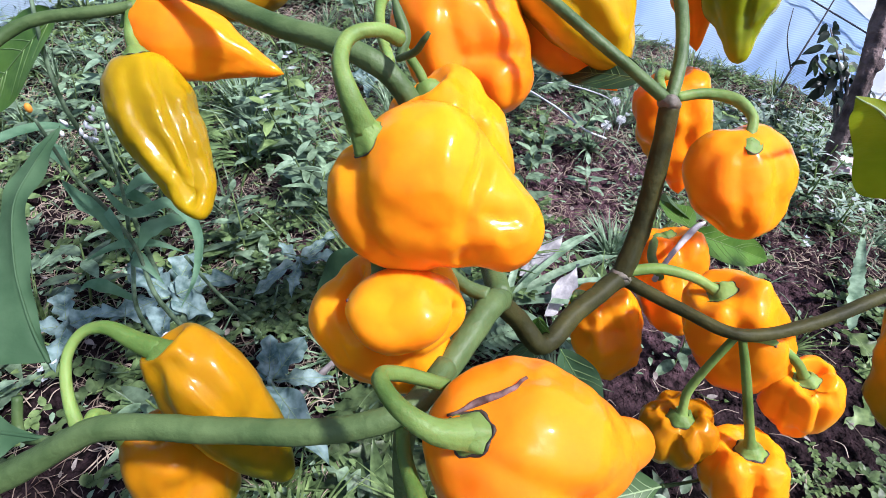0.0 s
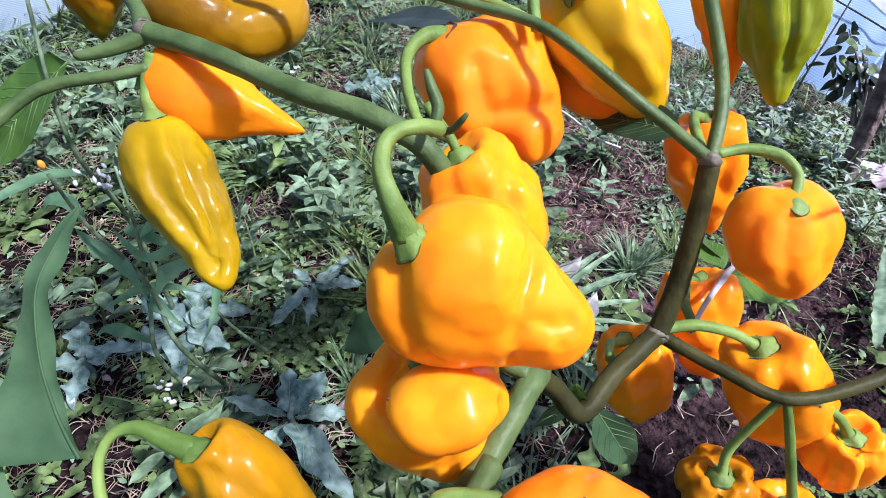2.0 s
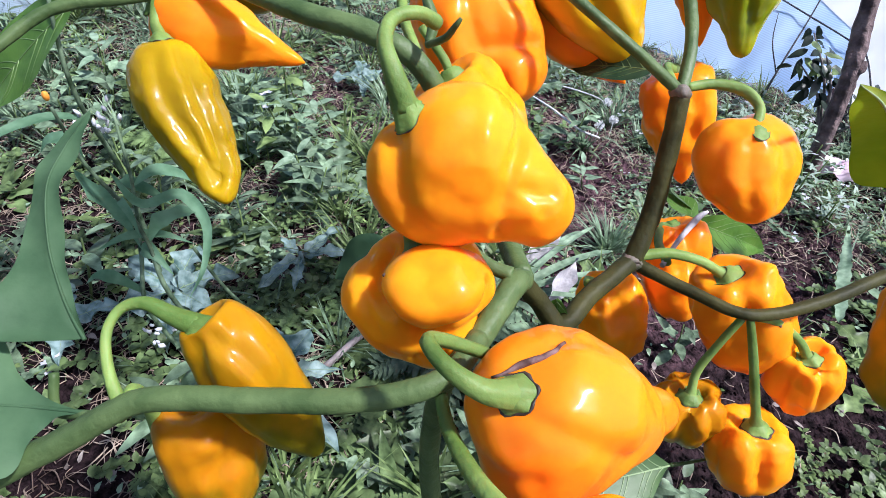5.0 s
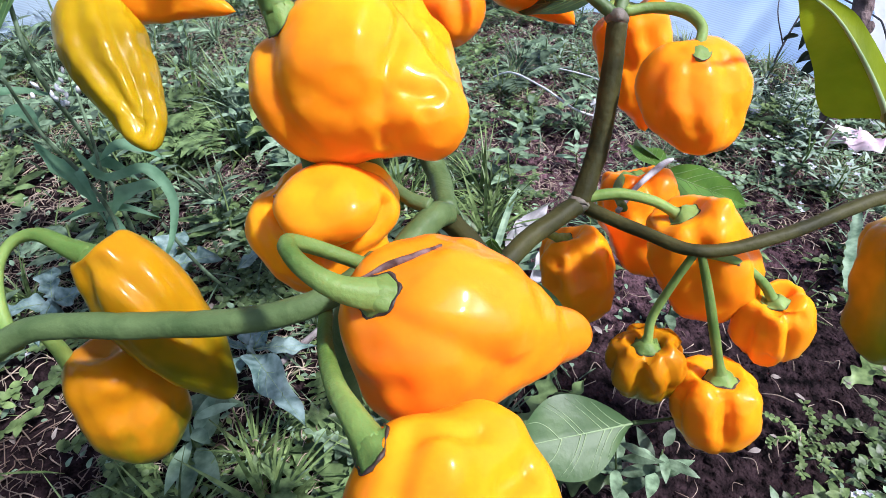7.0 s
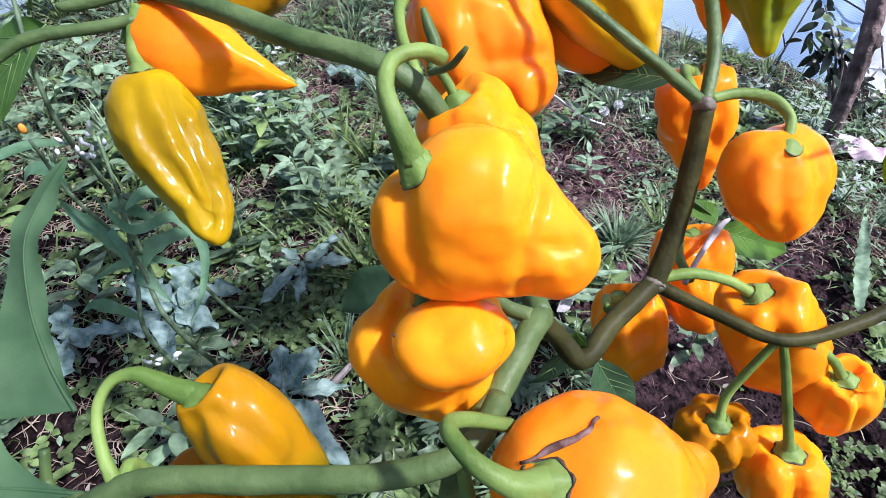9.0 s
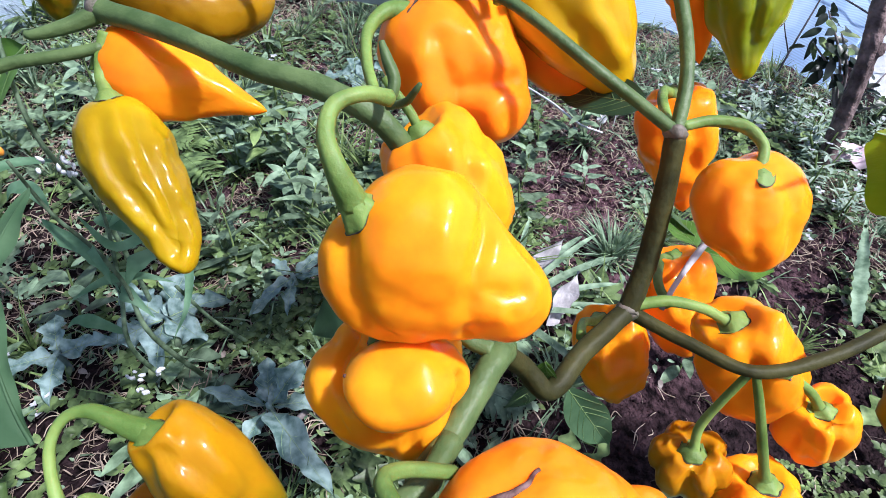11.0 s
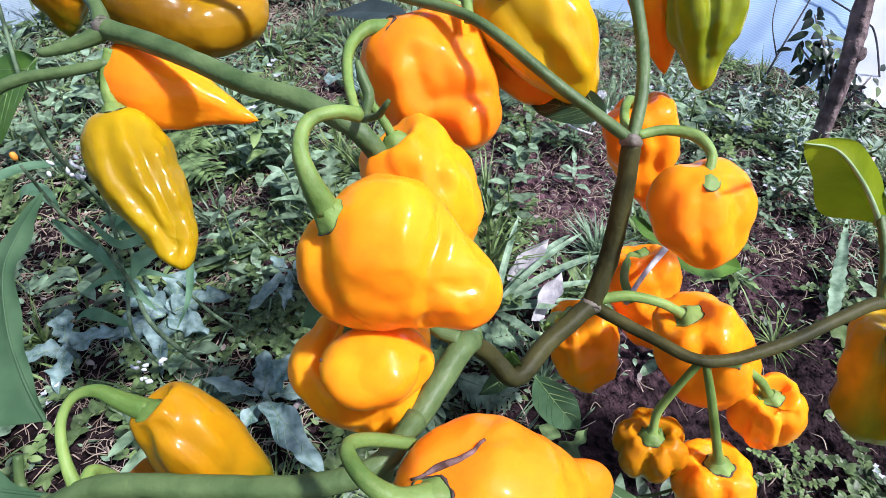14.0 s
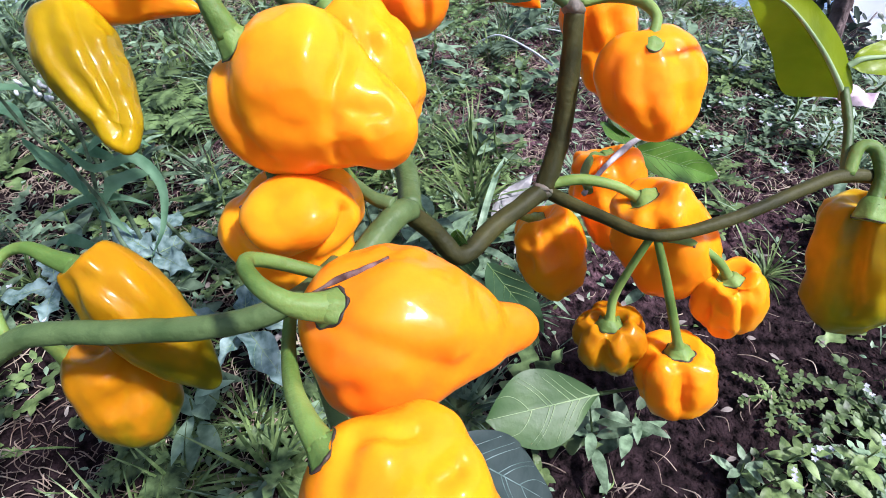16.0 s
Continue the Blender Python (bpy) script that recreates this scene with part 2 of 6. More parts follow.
# round lobes: x, y, z, radius
LOBES = {
    'A': [[0.0088, 0.1046, 0.2865, 0.0198], [-0.0046, 0.1043, 0.2802, 0.0148], [-0.0025, 0.1007, 0.2738, 0.0163], [0.0082, 0.099, 0.2693, 0.0146], [0.0308, 0.0935, 0.275, 0.0100], [0.037, 0.0940, 0.2725, 0.0078], [0.0360, 0.0928, 0.2672, 0.0075], [0.0218, 0.0987, 0.2717, 0.0132], [0.0158, 0.11, 0.2759, 0.0160], [0.0275, 0.1009, 0.2766, 0.0098], [0.0175, 0.0990, 0.2790, 0.0140], [0.0268, 0.0985, 0.2805, 0.0085]],
    'B': [[-0.0171, 0.0932, 0.2298, 0.0135], [-0.0012, 0.0849, 0.2406, 0.0133], [0.0059, 0.0852, 0.2426, 0.0136], [0.0122, 0.0881, 0.2416, 0.0112], [0.0046, 0.0874, 0.2192, 0.0157], [-0.0068, 0.0895, 0.2237, 0.0167], [-0.0063, 0.1044, 0.2316, 0.0159], [0.0087, 0.1041, 0.232, 0.014]],
    'G': [[-0.1194, 0.1914, 0.2667, 0.018], [-0.1155, 0.1847, 0.2596, 0.0212], [-0.1087, 0.1761, 0.2516, 0.0202], [-0.1012, 0.1669, 0.2434, 0.0165], [-0.0946, 0.1579, 0.237, 0.0118], [-0.0905, 0.1515, 0.233, 0.0071], [-0.0878, 0.1459, 0.2296, 0.0026]],
    'J': [[-0.1433, 0.2936, 0.287, 0.0164], [-0.1334, 0.2918, 0.2799, 0.0198], [-0.118, 0.2917, 0.2724, 0.0161], [-0.1028, 0.2969, 0.2702, 0.0147], [-0.0923, 0.3056, 0.2729, 0.0127], [-0.0888, 0.3151, 0.2786, 0.0079]],
    'Z': [[-0.1152, 0.3357, 0.2963, 0.0144], [-0.1083, 0.3364, 0.2914, 0.0144], [-0.1057, 0.3457, 0.2993, 0.0154]],
    'K': [[0.0114, 0.2261, 0.282, 0.0226], [0.0258, 0.2347, 0.2851, 0.0219], [0.0145, 0.2176, 0.2704, 0.0187], [0.0323, 0.2252, 0.2725, 0.021], [0.0378, 0.2157, 0.2628, 0.0174], [0.0036, 0.2358, 0.2805, 0.0175]],
    'R': [[0.1346, 0.1667, 0.2505, 0.0161], [0.1461, 0.1713, 0.2508, 0.0158], [0.137, 0.1613, 0.2438, 0.0162], [0.1516, 0.1675, 0.2455, 0.0141], [0.1534, 0.1609, 0.2333, 0.0106], [0.1438, 0.155, 0.2346, 0.0109]],
    'C': [[0.0384, 0.0405, 0.2406, 0.0215], [0.0272, 0.0438, 0.2443, 0.0139], [0.0397, 0.0485, 0.2427, 0.0149], [0.0497, 0.0424, 0.2363, 0.018], [0.0560, 0.0500, 0.2350, 0.0116], [0.0609, 0.0451, 0.23, 0.0133], [0.0693, 0.05, 0.2246, 0.0092], [0.0757, 0.0529, 0.2217, 0.0067], [0.0794, 0.0543, 0.2201, 0.0045], [0.0339, 0.0312, 0.2318, 0.0152], [0.0435, 0.0361, 0.2277, 0.0147], [0.0308, 0.035, 0.2412, 0.0149]],
    'D': [[0.0495, 0.0052, 0.2365, 0.0112], [0.0351, -0.0029, 0.2405, 0.0119], [0.0416, -0.0021, 0.2381, 0.0129], [0.0551, -0.0033, 0.2307, 0.012], [0.0346, -0.0086, 0.2322, 0.0154], [0.0548, -0.0116, 0.2172, 0.0175], [0.0403, 0.0045, 0.2307, 0.0121]],
}
SCAR = [[[0.0331, 0.0047, 0.2981], [0.0145, 0.0491, 0.2444]], [[0.0345, 0.0052, 0.2985], [0.0168, 0.05, 0.2452]], [[0.0359, 0.0057, 0.2989], [0.0191, 0.0509, 0.246]], [[0.0373, 0.0062, 0.2994], [0.0215, 0.0518, 0.2468]], [[0.0387, 0.0067, 0.2997], [0.0238, 0.0526, 0.2474]], [[0.0401, 0.0071, 0.3001], [0.0262, 0.0533, 0.248]], [[0.0415, 0.0075, 0.3004], [0.0286, 0.054, 0.2485]], [[0.0429, 0.008, 0.3008], [0.031, 0.0549, 0.2493]], [[0.0443, 0.0085, 0.3012], [0.0334, 0.0556, 0.2499]], [[0.0457, 0.009, 0.3016], [0.0358, 0.0565, 0.2506]], [[0.0469, 0.0094, 0.302], [0.0378, 0.0572, 0.2512]]]
# dents (below 0) and swellings of the fruits: reach, height, steepness, line over the skin
SCULPT = {
    "A": [
        (0.0042, -0.00204, 2, [(-0.011, 0.1139, 0.2941), (-0.012, 0.0976, 0.2935), (-0.0114, 0.0892, 0.2864), (-0.0074, 0.083, 0.2767), (-0.0008, 0.0836, 0.266)]),
        (0.0075, -0.00177, 2, [(0.011, 0.0912, 0.3047)]),
        (0.0035, 0.00078, 2, [(0.0181, 0.0977, 0.3054), (0.0169, 0.0896, 0.3005), (0.0158, 0.0856, 0.2931)]),
        (0.005, 0.00096, 2, [(0.0024, 0.1026, 0.3061), (0.0004, 0.0906, 0.3007), (0.0005, 0.0854, 0.2912)]),
        (0.0026, -0.00218, 2, [(0.0272, 0.1057, 0.2982), (0.026, 0.0952, 0.2942), (0.0231, 0.0897, 0.2898), (0.0214, 0.0863, 0.2806), (0.0221, 0.0837, 0.2684)]),
        (0.003, 0.00096, 2, [(0.03, 0.0989, 0.2889), (0.0352, 0.095, 0.2862), (0.0403, 0.0896, 0.2813)]),
        (0.0024, -0.00109, 2, [(0.0271, 0.087, 0.2842), (0.0328, 0.0859, 0.283), (0.0369, 0.0878, 0.2826)]),
        (0.0026, 0.00084, 2, [(0.0303, 0.0824, 0.2784)]),
        (0.0026, 0.00072, 2, [(0.0383, 0.0845, 0.2768)]),
        (0.0018, -0.00082, 2, [(0.0345, 0.0827, 0.2782)]),
        (0.006, 0.0009, 2, [(0.0051, 0.0834, 0.2764), (0.014, 0.0845, 0.2745)]),
        (0.006, 0.0012, 2, [(0.0151, 0.1056, 0.3081), (0.0193, 0.1206, 0.2955)]),
    ],
    "B": [
        (0.003, -0.0044, 2, [(-0.0145, 0.101, 0.245), (-0.0171, 0.0907, 0.2436), (-0.0156, 0.0822, 0.2399), (-0.0097, 0.0743, 0.2386), (-0.0011, 0.0732, 0.2328), (0.0091, 0.0719, 0.2373), (0.0184, 0.0776, 0.2413), (0.0215, 0.0826, 0.2472)]),
        (0.015, 0.0045, 4, [(0.0018, 0.0772, 0.253)]),
        (0.004, 0.0014, 2, [(-0.0124, 0.0919, 0.2454), (-0.0103, 0.0778, 0.2477), (-0.0023, 0.0721, 0.2455), (0.0085, 0.0729, 0.248), (0.0167, 0.0788, 0.2501)]),
        (0.006, -0.0024, 2, [(0.0008, 0.0797, 0.2542)]),
        (0.003, -0.0014, 2, [(-0.0208, 0.1017, 0.2412), (-0.022, 0.0841, 0.2389), (-0.0168, 0.0762, 0.2277)]),
        (0.003, -0.0018, 2, [(-0, 0.0735, 0.2289), (-0.0027, 0.073, 0.2165)]),
        (0.003, -0.0014, 2, [(0.0074, 0.0723, 0.2353), (0.005, 0.0726, 0.2241)]),
    ],
    "C": [
        (0.0032, -0.00105, 2, [(0.0223, 0.0328, 0.2547), (0.0339, 0.0249, 0.2555), (0.0466, 0.0228, 0.2495), (0.0582, 0.0269, 0.2375)]),
        (0.0035, -0.00105, 2, [(0.025, 0.0406, 0.2595), (0.0383, 0.0481, 0.2613), (0.0457, 0.0518, 0.2583)]),
        (0.006, 0.00128, 2, [(0.0554, 0.0393, 0.2558), (0.0569, 0.0313, 0.2513)]),
        (0.004, 0.0008, 2, [(0.0308, 0.0288, 0.2575), (0.0454, 0.0273, 0.2557), (0.0568, 0.0292, 0.2491)]),
        (0.005, -0.0010, 2, [(0.0707, 0.0586, 0.2303), (0.0737, 0.0469, 0.2354), (0.0697, 0.0346, 0.2342)]),
        (0.005, -0.00225, 2, [(0.064, 0.0405, 0.2181), (0.0515, 0.0338, 0.2159)]),
        (0.0045, -0.00135, 2, [(0.0208, 0.0213, 0.2367), (0.0297, 0.0173, 0.2406)]),
        (0.0028, -0.0012, 2, [(0.0365, 0.0499, 0.2607), (0.0398, 0.0538, 0.259), (0.0423, 0.0593, 0.2551)]),
    ],
    "D": [
        (0.0025, -0.0018, 2, [(0.0348, 0.0015, 0.2518), (0.0428, 0.0005, 0.2518), (0.0489, 0.003, 0.2488)]),
        (0.003, -0.0025, 2, [(0.0588, -0.0023, 0.2422), (0.0542, -0.0061, 0.2433)]),
        (0.004, 0.0015, 2, [(0.0417, -0.0022, 0.2524), (0.0433, -0.0077, 0.2504)]),
        (0.0035, -0.0018, 2, [(0.0341, -0.0022, 0.2525), (0.0323, -0.0101, 0.2501)]),
    ],
    "E": [
        (0.003, -0.003, 2, [(-0.0661, 0.063, 0.2379), (-0.0582, 0.0595, 0.2336), (-0.0512, 0.0574, 0.2256), (-0.0461, 0.0573, 0.2117)]),
        (0.0035, 0.0015, 2, [(-0.0562, 0.0718, 0.234), (-0.0521, 0.065, 0.2307), (-0.0478, 0.0602, 0.2214)]),
        (0.003, 0.0014, 2, [(-0.0635, 0.059, 0.2359), (-0.0562, 0.0564, 0.2287), (-0.0501, 0.0551, 0.2208)]),
        (0.003, -0.0016, 2, [(-0.064, 0.0726, 0.239), (-0.059, 0.0648, 0.237), (-0.0512, 0.0613, 0.2295), (-0.0469, 0.0612, 0.2162)]),
        (0.006, -0.0035, 2, [(-0.0735, 0.0599, 0.2345), (-0.0759, 0.0578, 0.2247)]),
    ],
    "F": [
        (0.004, 0.0016, 2, [(-0.0771, 0.0524, 0.1903)]),
        (0.005, -0.0024, 2, [(-0.0757, 0.0487, 0.1821), (-0.0661, 0.0532, 0.1776)]),
        (0.003, -0.002, 2, [(-0.0696, 0.0589, 0.1888), (-0.0708, 0.0515, 0.1809), (-0.074, 0.0442, 0.1677)]),
        (0.0035, 0.0014, 2, [(-0.0781, 0.0454, 0.1724)]),
        (0.003, 0.0012, 2, [(-0.0683, 0.0459, 0.1638)]),
    ],
    "G": [
        (0.004, -0.0034, 2, [(-0.1173, 0.1782, 0.2801), (-0.1141, 0.1686, 0.2733), (-0.1092, 0.1611, 0.2651), (-0.1018, 0.1551, 0.2556), (-0.0945, 0.1496, 0.246), (-0.0897, 0.1458, 0.2375)]),
        (0.0036, -0.003, 2, [(-0.1066, 0.1871, 0.2795), (-0.1007, 0.1735, 0.2714), (-0.0947, 0.1645, 0.2613), (-0.0896, 0.1566, 0.2503), (-0.0867, 0.1488, 0.2395)]),
        (0.0034, 0.0012, 2, [(-0.1197, 0.1662, 0.2694), (-0.1114, 0.1561, 0.2556), (-0.0995, 0.1486, 0.2436)]),
        (0.003, 0.0014, 2, [(-0.1099, 0.1729, 0.2763), (-0.1038, 0.1653, 0.2681), (-0.0987, 0.1588, 0.2592), (-0.0915, 0.1521, 0.2477)]),
        (0.003, 0.0012, 2, [(-0.1015, 0.1895, 0.2749), (-0.0935, 0.1764, 0.2651), (-0.0872, 0.1635, 0.2515)]),
        (0.0022, 0.0007, 2, [(-0.1102, 0.1555, 0.2549)]),
        (0.0022, 0.0008, 2, [(-0.0974, 0.1488, 0.2447)]),
        (0.002, 0.0008, 2, [(-0.0995, 0.1574, 0.258)]),
        (0.0022, 0.0009, 2, [(-0.0989, 0.1835, 0.2728)]),
        (0.002, 0.0009, 2, [(-0.0916, 0.1696, 0.2606)]),
    ],
    "H": [
        (0.006, -0.003, 2, [(-0.0878, 0.2015, 0.2677), (-0.0798, 0.202, 0.2706)]),
    ],
    "K": [
        (0.0055, 0.0022, 2, [(0.0058, 0.2049, 0.2879), (0.0096, 0.1997, 0.2743)]),
        (0.0045, -0.00247, 2, [(0.0139, 0.2085, 0.2966), (0.0178, 0.203, 0.2838), (0.0219, 0.1996, 0.2717), (0.0199, 0.2033, 0.2595)]),
        (0.005, 0.002, 2, [(0.0258, 0.2141, 0.2963), (0.0334, 0.2101, 0.288)]),
        (0.004, -0.00247, 2, [(0.0241, 0.2026, 0.2785), (0.0363, 0.2046, 0.2788), (0.0466, 0.2099, 0.2784)]),
        (0.005, 0.002, 2, [(0.0368, 0.1991, 0.2694), (0.0389, 0.1983, 0.259)]),
        (0.004, -0.0013, 2, [(0.0383, 0.2292, 0.3016), (0.0369, 0.2174, 0.2947)]),
    ],
    "L": [
        (0.004, -0.003, 2, [(0.0249, 0.1541, 0.2797), (0.0272, 0.1475, 0.2717)]),
        (0.004, 0.0018, 2, [(0.0166, 0.153, 0.2805)]),
        (0.004, 0.0018, 2, [(0.0316, 0.1527, 0.2727)]),
    ],
    "M": [
        (0.0045, -0.0028, 2, [(0.0512, 0.2287, 0.3148), (0.0612, 0.2206, 0.3039), (0.0751, 0.2167, 0.2904)]),
        (0.0045, 0.0022, 2, [(0.0732, 0.2241, 0.3125), (0.0752, 0.2214, 0.3064)]),
        (0.005, 0.002, 2, [(0.082, 0.2173, 0.2983), (0.0908, 0.2161, 0.2855)]),
        (0.0035, -0.0022, 2, [(0.0778, 0.2293, 0.3175), (0.0813, 0.2223, 0.306), (0.0918, 0.2176, 0.293)]),
    ],
    "P": [
        (0.003, -0.0025, 2, [(0.1481, 0.2481, 0.3181), (0.1513, 0.2388, 0.3044), (0.1538, 0.2323, 0.2857)]),
        (0.003, -0.0022, 2, [(0.1568, 0.2427, 0.3155), (0.1598, 0.2366, 0.3056), (0.1574, 0.2316, 0.2919)]),
    ],
    "Q": [
        (0.0045, -0.003, 2, [(0.1348, 0.2175, 0.2511), (0.1387, 0.2124, 0.2302)]),
        (0.0045, 0.002, 2, [(0.1452, 0.2143, 0.2208)]),
    ],
    "R": [
        (0.004, -0.0017, 2, [(0.1338, 0.1545, 0.2615), (0.1343, 0.1469, 0.2502), (0.1417, 0.1438, 0.2345)]),
        (0.004, -0.0015, 2, [(0.148, 0.1604, 0.2623), (0.1527, 0.1534, 0.2501), (0.1561, 0.1516, 0.2382)]),
        (0.004, -0.0015, 2, [(0.1299, 0.163, 0.2655), (0.1224, 0.1584, 0.2571), (0.1226, 0.1536, 0.2455)]),
        (0.004, -0.0013, 2, [(0.1345, 0.1728, 0.2658), (0.1413, 0.1865, 0.2526)]),
        (0.006, 0.0014, 2, [(0.1299, 0.1466, 0.2469)]),
        (0.006, 0.0014, 2, [(0.1443, 0.1458, 0.2412)]),
    ],
    "S": [
        (0.004, -0.0025, 2, [(0.1408, 0.1909, 0.1852), (0.1413, 0.1742, 0.168)]),
        (0.0045, 0.0018, 2, [(0.1486, 0.185, 0.1786)]),
    ],
    "T": [
        (0.0035, -0.003, 2, [(0.1038, 0.1674, 0.1556), (0.1079, 0.1558, 0.1407)]),
        (0.0035, 0.0018, 2, [(0.114, 0.1647, 0.1547)]),
        (0.004, -0.0024, 2, [(0.097, 0.1644, 0.1491), (0.098, 0.1599, 0.1329)]),
        (0.003, -0.0022, 2, [(0.1135, 0.1596, 0.1462), (0.1212, 0.1576, 0.144)]),
    ],
    "U": [
        (0.0045, -0.0024, 2, [(0.1443, 0.1316, 0.2042), (0.1469, 0.1227, 0.1952), (0.1481, 0.1194, 0.1751)]),
        (0.0045, -0.00192, 2, [(0.1499, 0.1322, 0.2072), (0.1602, 0.1274, 0.205), (0.1758, 0.1292, 0.1881)]),
        (0.004, 0.0016, 2, [(0.1581, 0.137, 0.2095)]),
        (0.004, 0.0016, 2, [(0.152, 0.1227, 0.1991)]),
    ],
    "V": [
        (0.0035, -0.0028, 2, [(0.1819, 0.1072, 0.1744), (0.1907, 0.1041, 0.1745)]),
        (0.0035, -0.0028, 2, [(0.1761, 0.1042, 0.1698), (0.1841, 0.1014, 0.1458)]),
        (0.0035, -0.0024, 2, [(0.1833, 0.1187, 0.172), (0.1899, 0.1192, 0.1757)]),
    ],
    "W": [
        (0.0035, -0.0034, 2, [(0.1581, 0.0844, 0.1467), (0.1612, 0.0747, 0.1302)]),
        (0.0035, -0.0026, 2, [(0.1545, 0.096, 0.1443), (0.1453, 0.0942, 0.1368)]),
    ],
    "X": [
        (0.003, -0.003, 2, [(0.1264, 0.0956, 0.1547), (0.129, 0.0893, 0.1401)]),
        (0.003, -0.0026, 2, [(0.1229, 0.1088, 0.1534), (0.1177, 0.1122, 0.1508)]),
        (0.003, -0.0026, 2, [(0.1339, 0.1049, 0.1547), (0.146, 0.105, 0.1497)]),
        (0.003, -0.0026, 2, [(0.13, 0.1201, 0.1514), (0.128, 0.1163, 0.1547)]),
    ],
    "Y": [
        (0.004, -0.0034, 2, [(0.238, 0.1307, 0.1974), (0.2372, 0.1195, 0.1799), (0.2428, 0.1076, 0.1534)]),
        (0.0045, 0.002, 2, [(0.2372, 0.1236, 0.1867)]),
    ],
}
# leaves close to the eye, base to tip: one edge, midrib, other edge
LEAF_ROWS = {
    "right": [
        ((0.2361, 0.1761, 0.2284), (0.2361, 0.1761, 0.2284), (0.2361, 0.1761, 0.2284)),
        ((0.2166, 0.1886, 0.2245), (0.2321, 0.1758, 0.235), (0.2426, 0.1821, 0.2314)),
        ((0.2013, 0.1856, 0.246), (0.2152, 0.176, 0.2542), (0.2289, 0.1867, 0.2528)),
        ((0.1779, 0.17, 0.2731), (0.1887, 0.1674, 0.2769), (0.1996, 0.1766, 0.2765)),
        ((0.1563, 0.1459, 0.2953), (0.1563, 0.1459, 0.2953), (0.1563, 0.1459, 0.2953)),
    ],
    "right_low": [
        ((0.2374, 0.1846, 0.2399), (0.2374, 0.1846, 0.2399), (0.2374, 0.1846, 0.2399)),
        ((0.2448, 0.1905, 0.246), (0.2433, 0.1849, 0.2434), (0.243, 0.1802, 0.2393)),
        ((0.2597, 0.1926, 0.2484), (0.2591, 0.1863, 0.2434), (0.2579, 0.1786, 0.2379)),
        ((0.2813, 0.1857, 0.2431), (0.2813, 0.1857, 0.2431), (0.2813, 0.1857, 0.2431)),
    ],
    "near_left": [
        ((-0.1188, 0.0755, 0.2189), (-0.1188, 0.0755, 0.2189), (-0.1188, 0.0755, 0.2189)),
        ((-0.1466, 0.0708, 0.2238), (-0.1246, 0.0819, 0.2231), (-0.1199, 0.0782, 0.2204)),
        ((-0.1499, 0.0851, 0.2305), (-0.1307, 0.0903, 0.229), (-0.1264, 0.0891, 0.2276)),
        ((-0.1481, 0.103, 0.2356), (-0.1372, 0.103, 0.239), (-0.1312, 0.1019, 0.2376)),
        ((-0.1491, 0.1231, 0.2488), (-0.1417, 0.1205, 0.2512), (-0.1358, 0.1199, 0.2519)),
        ((-0.1466, 0.1367, 0.2565), (-0.1403, 0.1352, 0.2577), (-0.134, 0.136, 0.2584)),
        ((-0.1345, 0.1514, 0.266), (-0.1345, 0.1514, 0.266), (-0.1345, 0.1514, 0.266)),
    ],
    "near_left_low": [
        ((-0.1109, 0.052, 0.2109), (-0.1109, 0.052, 0.2109), (-0.1109, 0.052, 0.2109)),
        ((-0.1243, 0.0565, 0.2105), (-0.1233, 0.0537, 0.2095), (-0.1216, 0.0498, 0.2087)),
        ((-0.1393, 0.0656, 0.2094), (-0.134, 0.0549, 0.2084), (-0.1259, 0.0421, 0.2062)),
        ((-0.1545, 0.0809, 0.2154), (-0.1478, 0.0547, 0.2095), (-0.1299, 0.0318, 0.204)),
        ((-0.1725, 0.0757, 0.2161), (-0.1657, 0.0559, 0.2116), (-0.1499, 0.0334, 0.2069)),
        ((-0.1808, 0.0572, 0.2121), (-0.1808, 0.0572, 0.2121), (-0.1808, 0.0572, 0.2121)),
    ],
}

# ---- end of places ----


# ---- materials ----
def material(name, colour, rough=0.5, **more):
    m = bpy.data.materials.new(name)
    m.use_nodes = True
    b = m.node_tree.nodes["Principled BSDF"]
    b.inputs["Base Color"].default_value = (*colour, 1)
    b.inputs["Roughness"].default_value = rough
    for k, v in more.items():
        b.inputs[k.replace("_", " ")].default_value = v
    return m


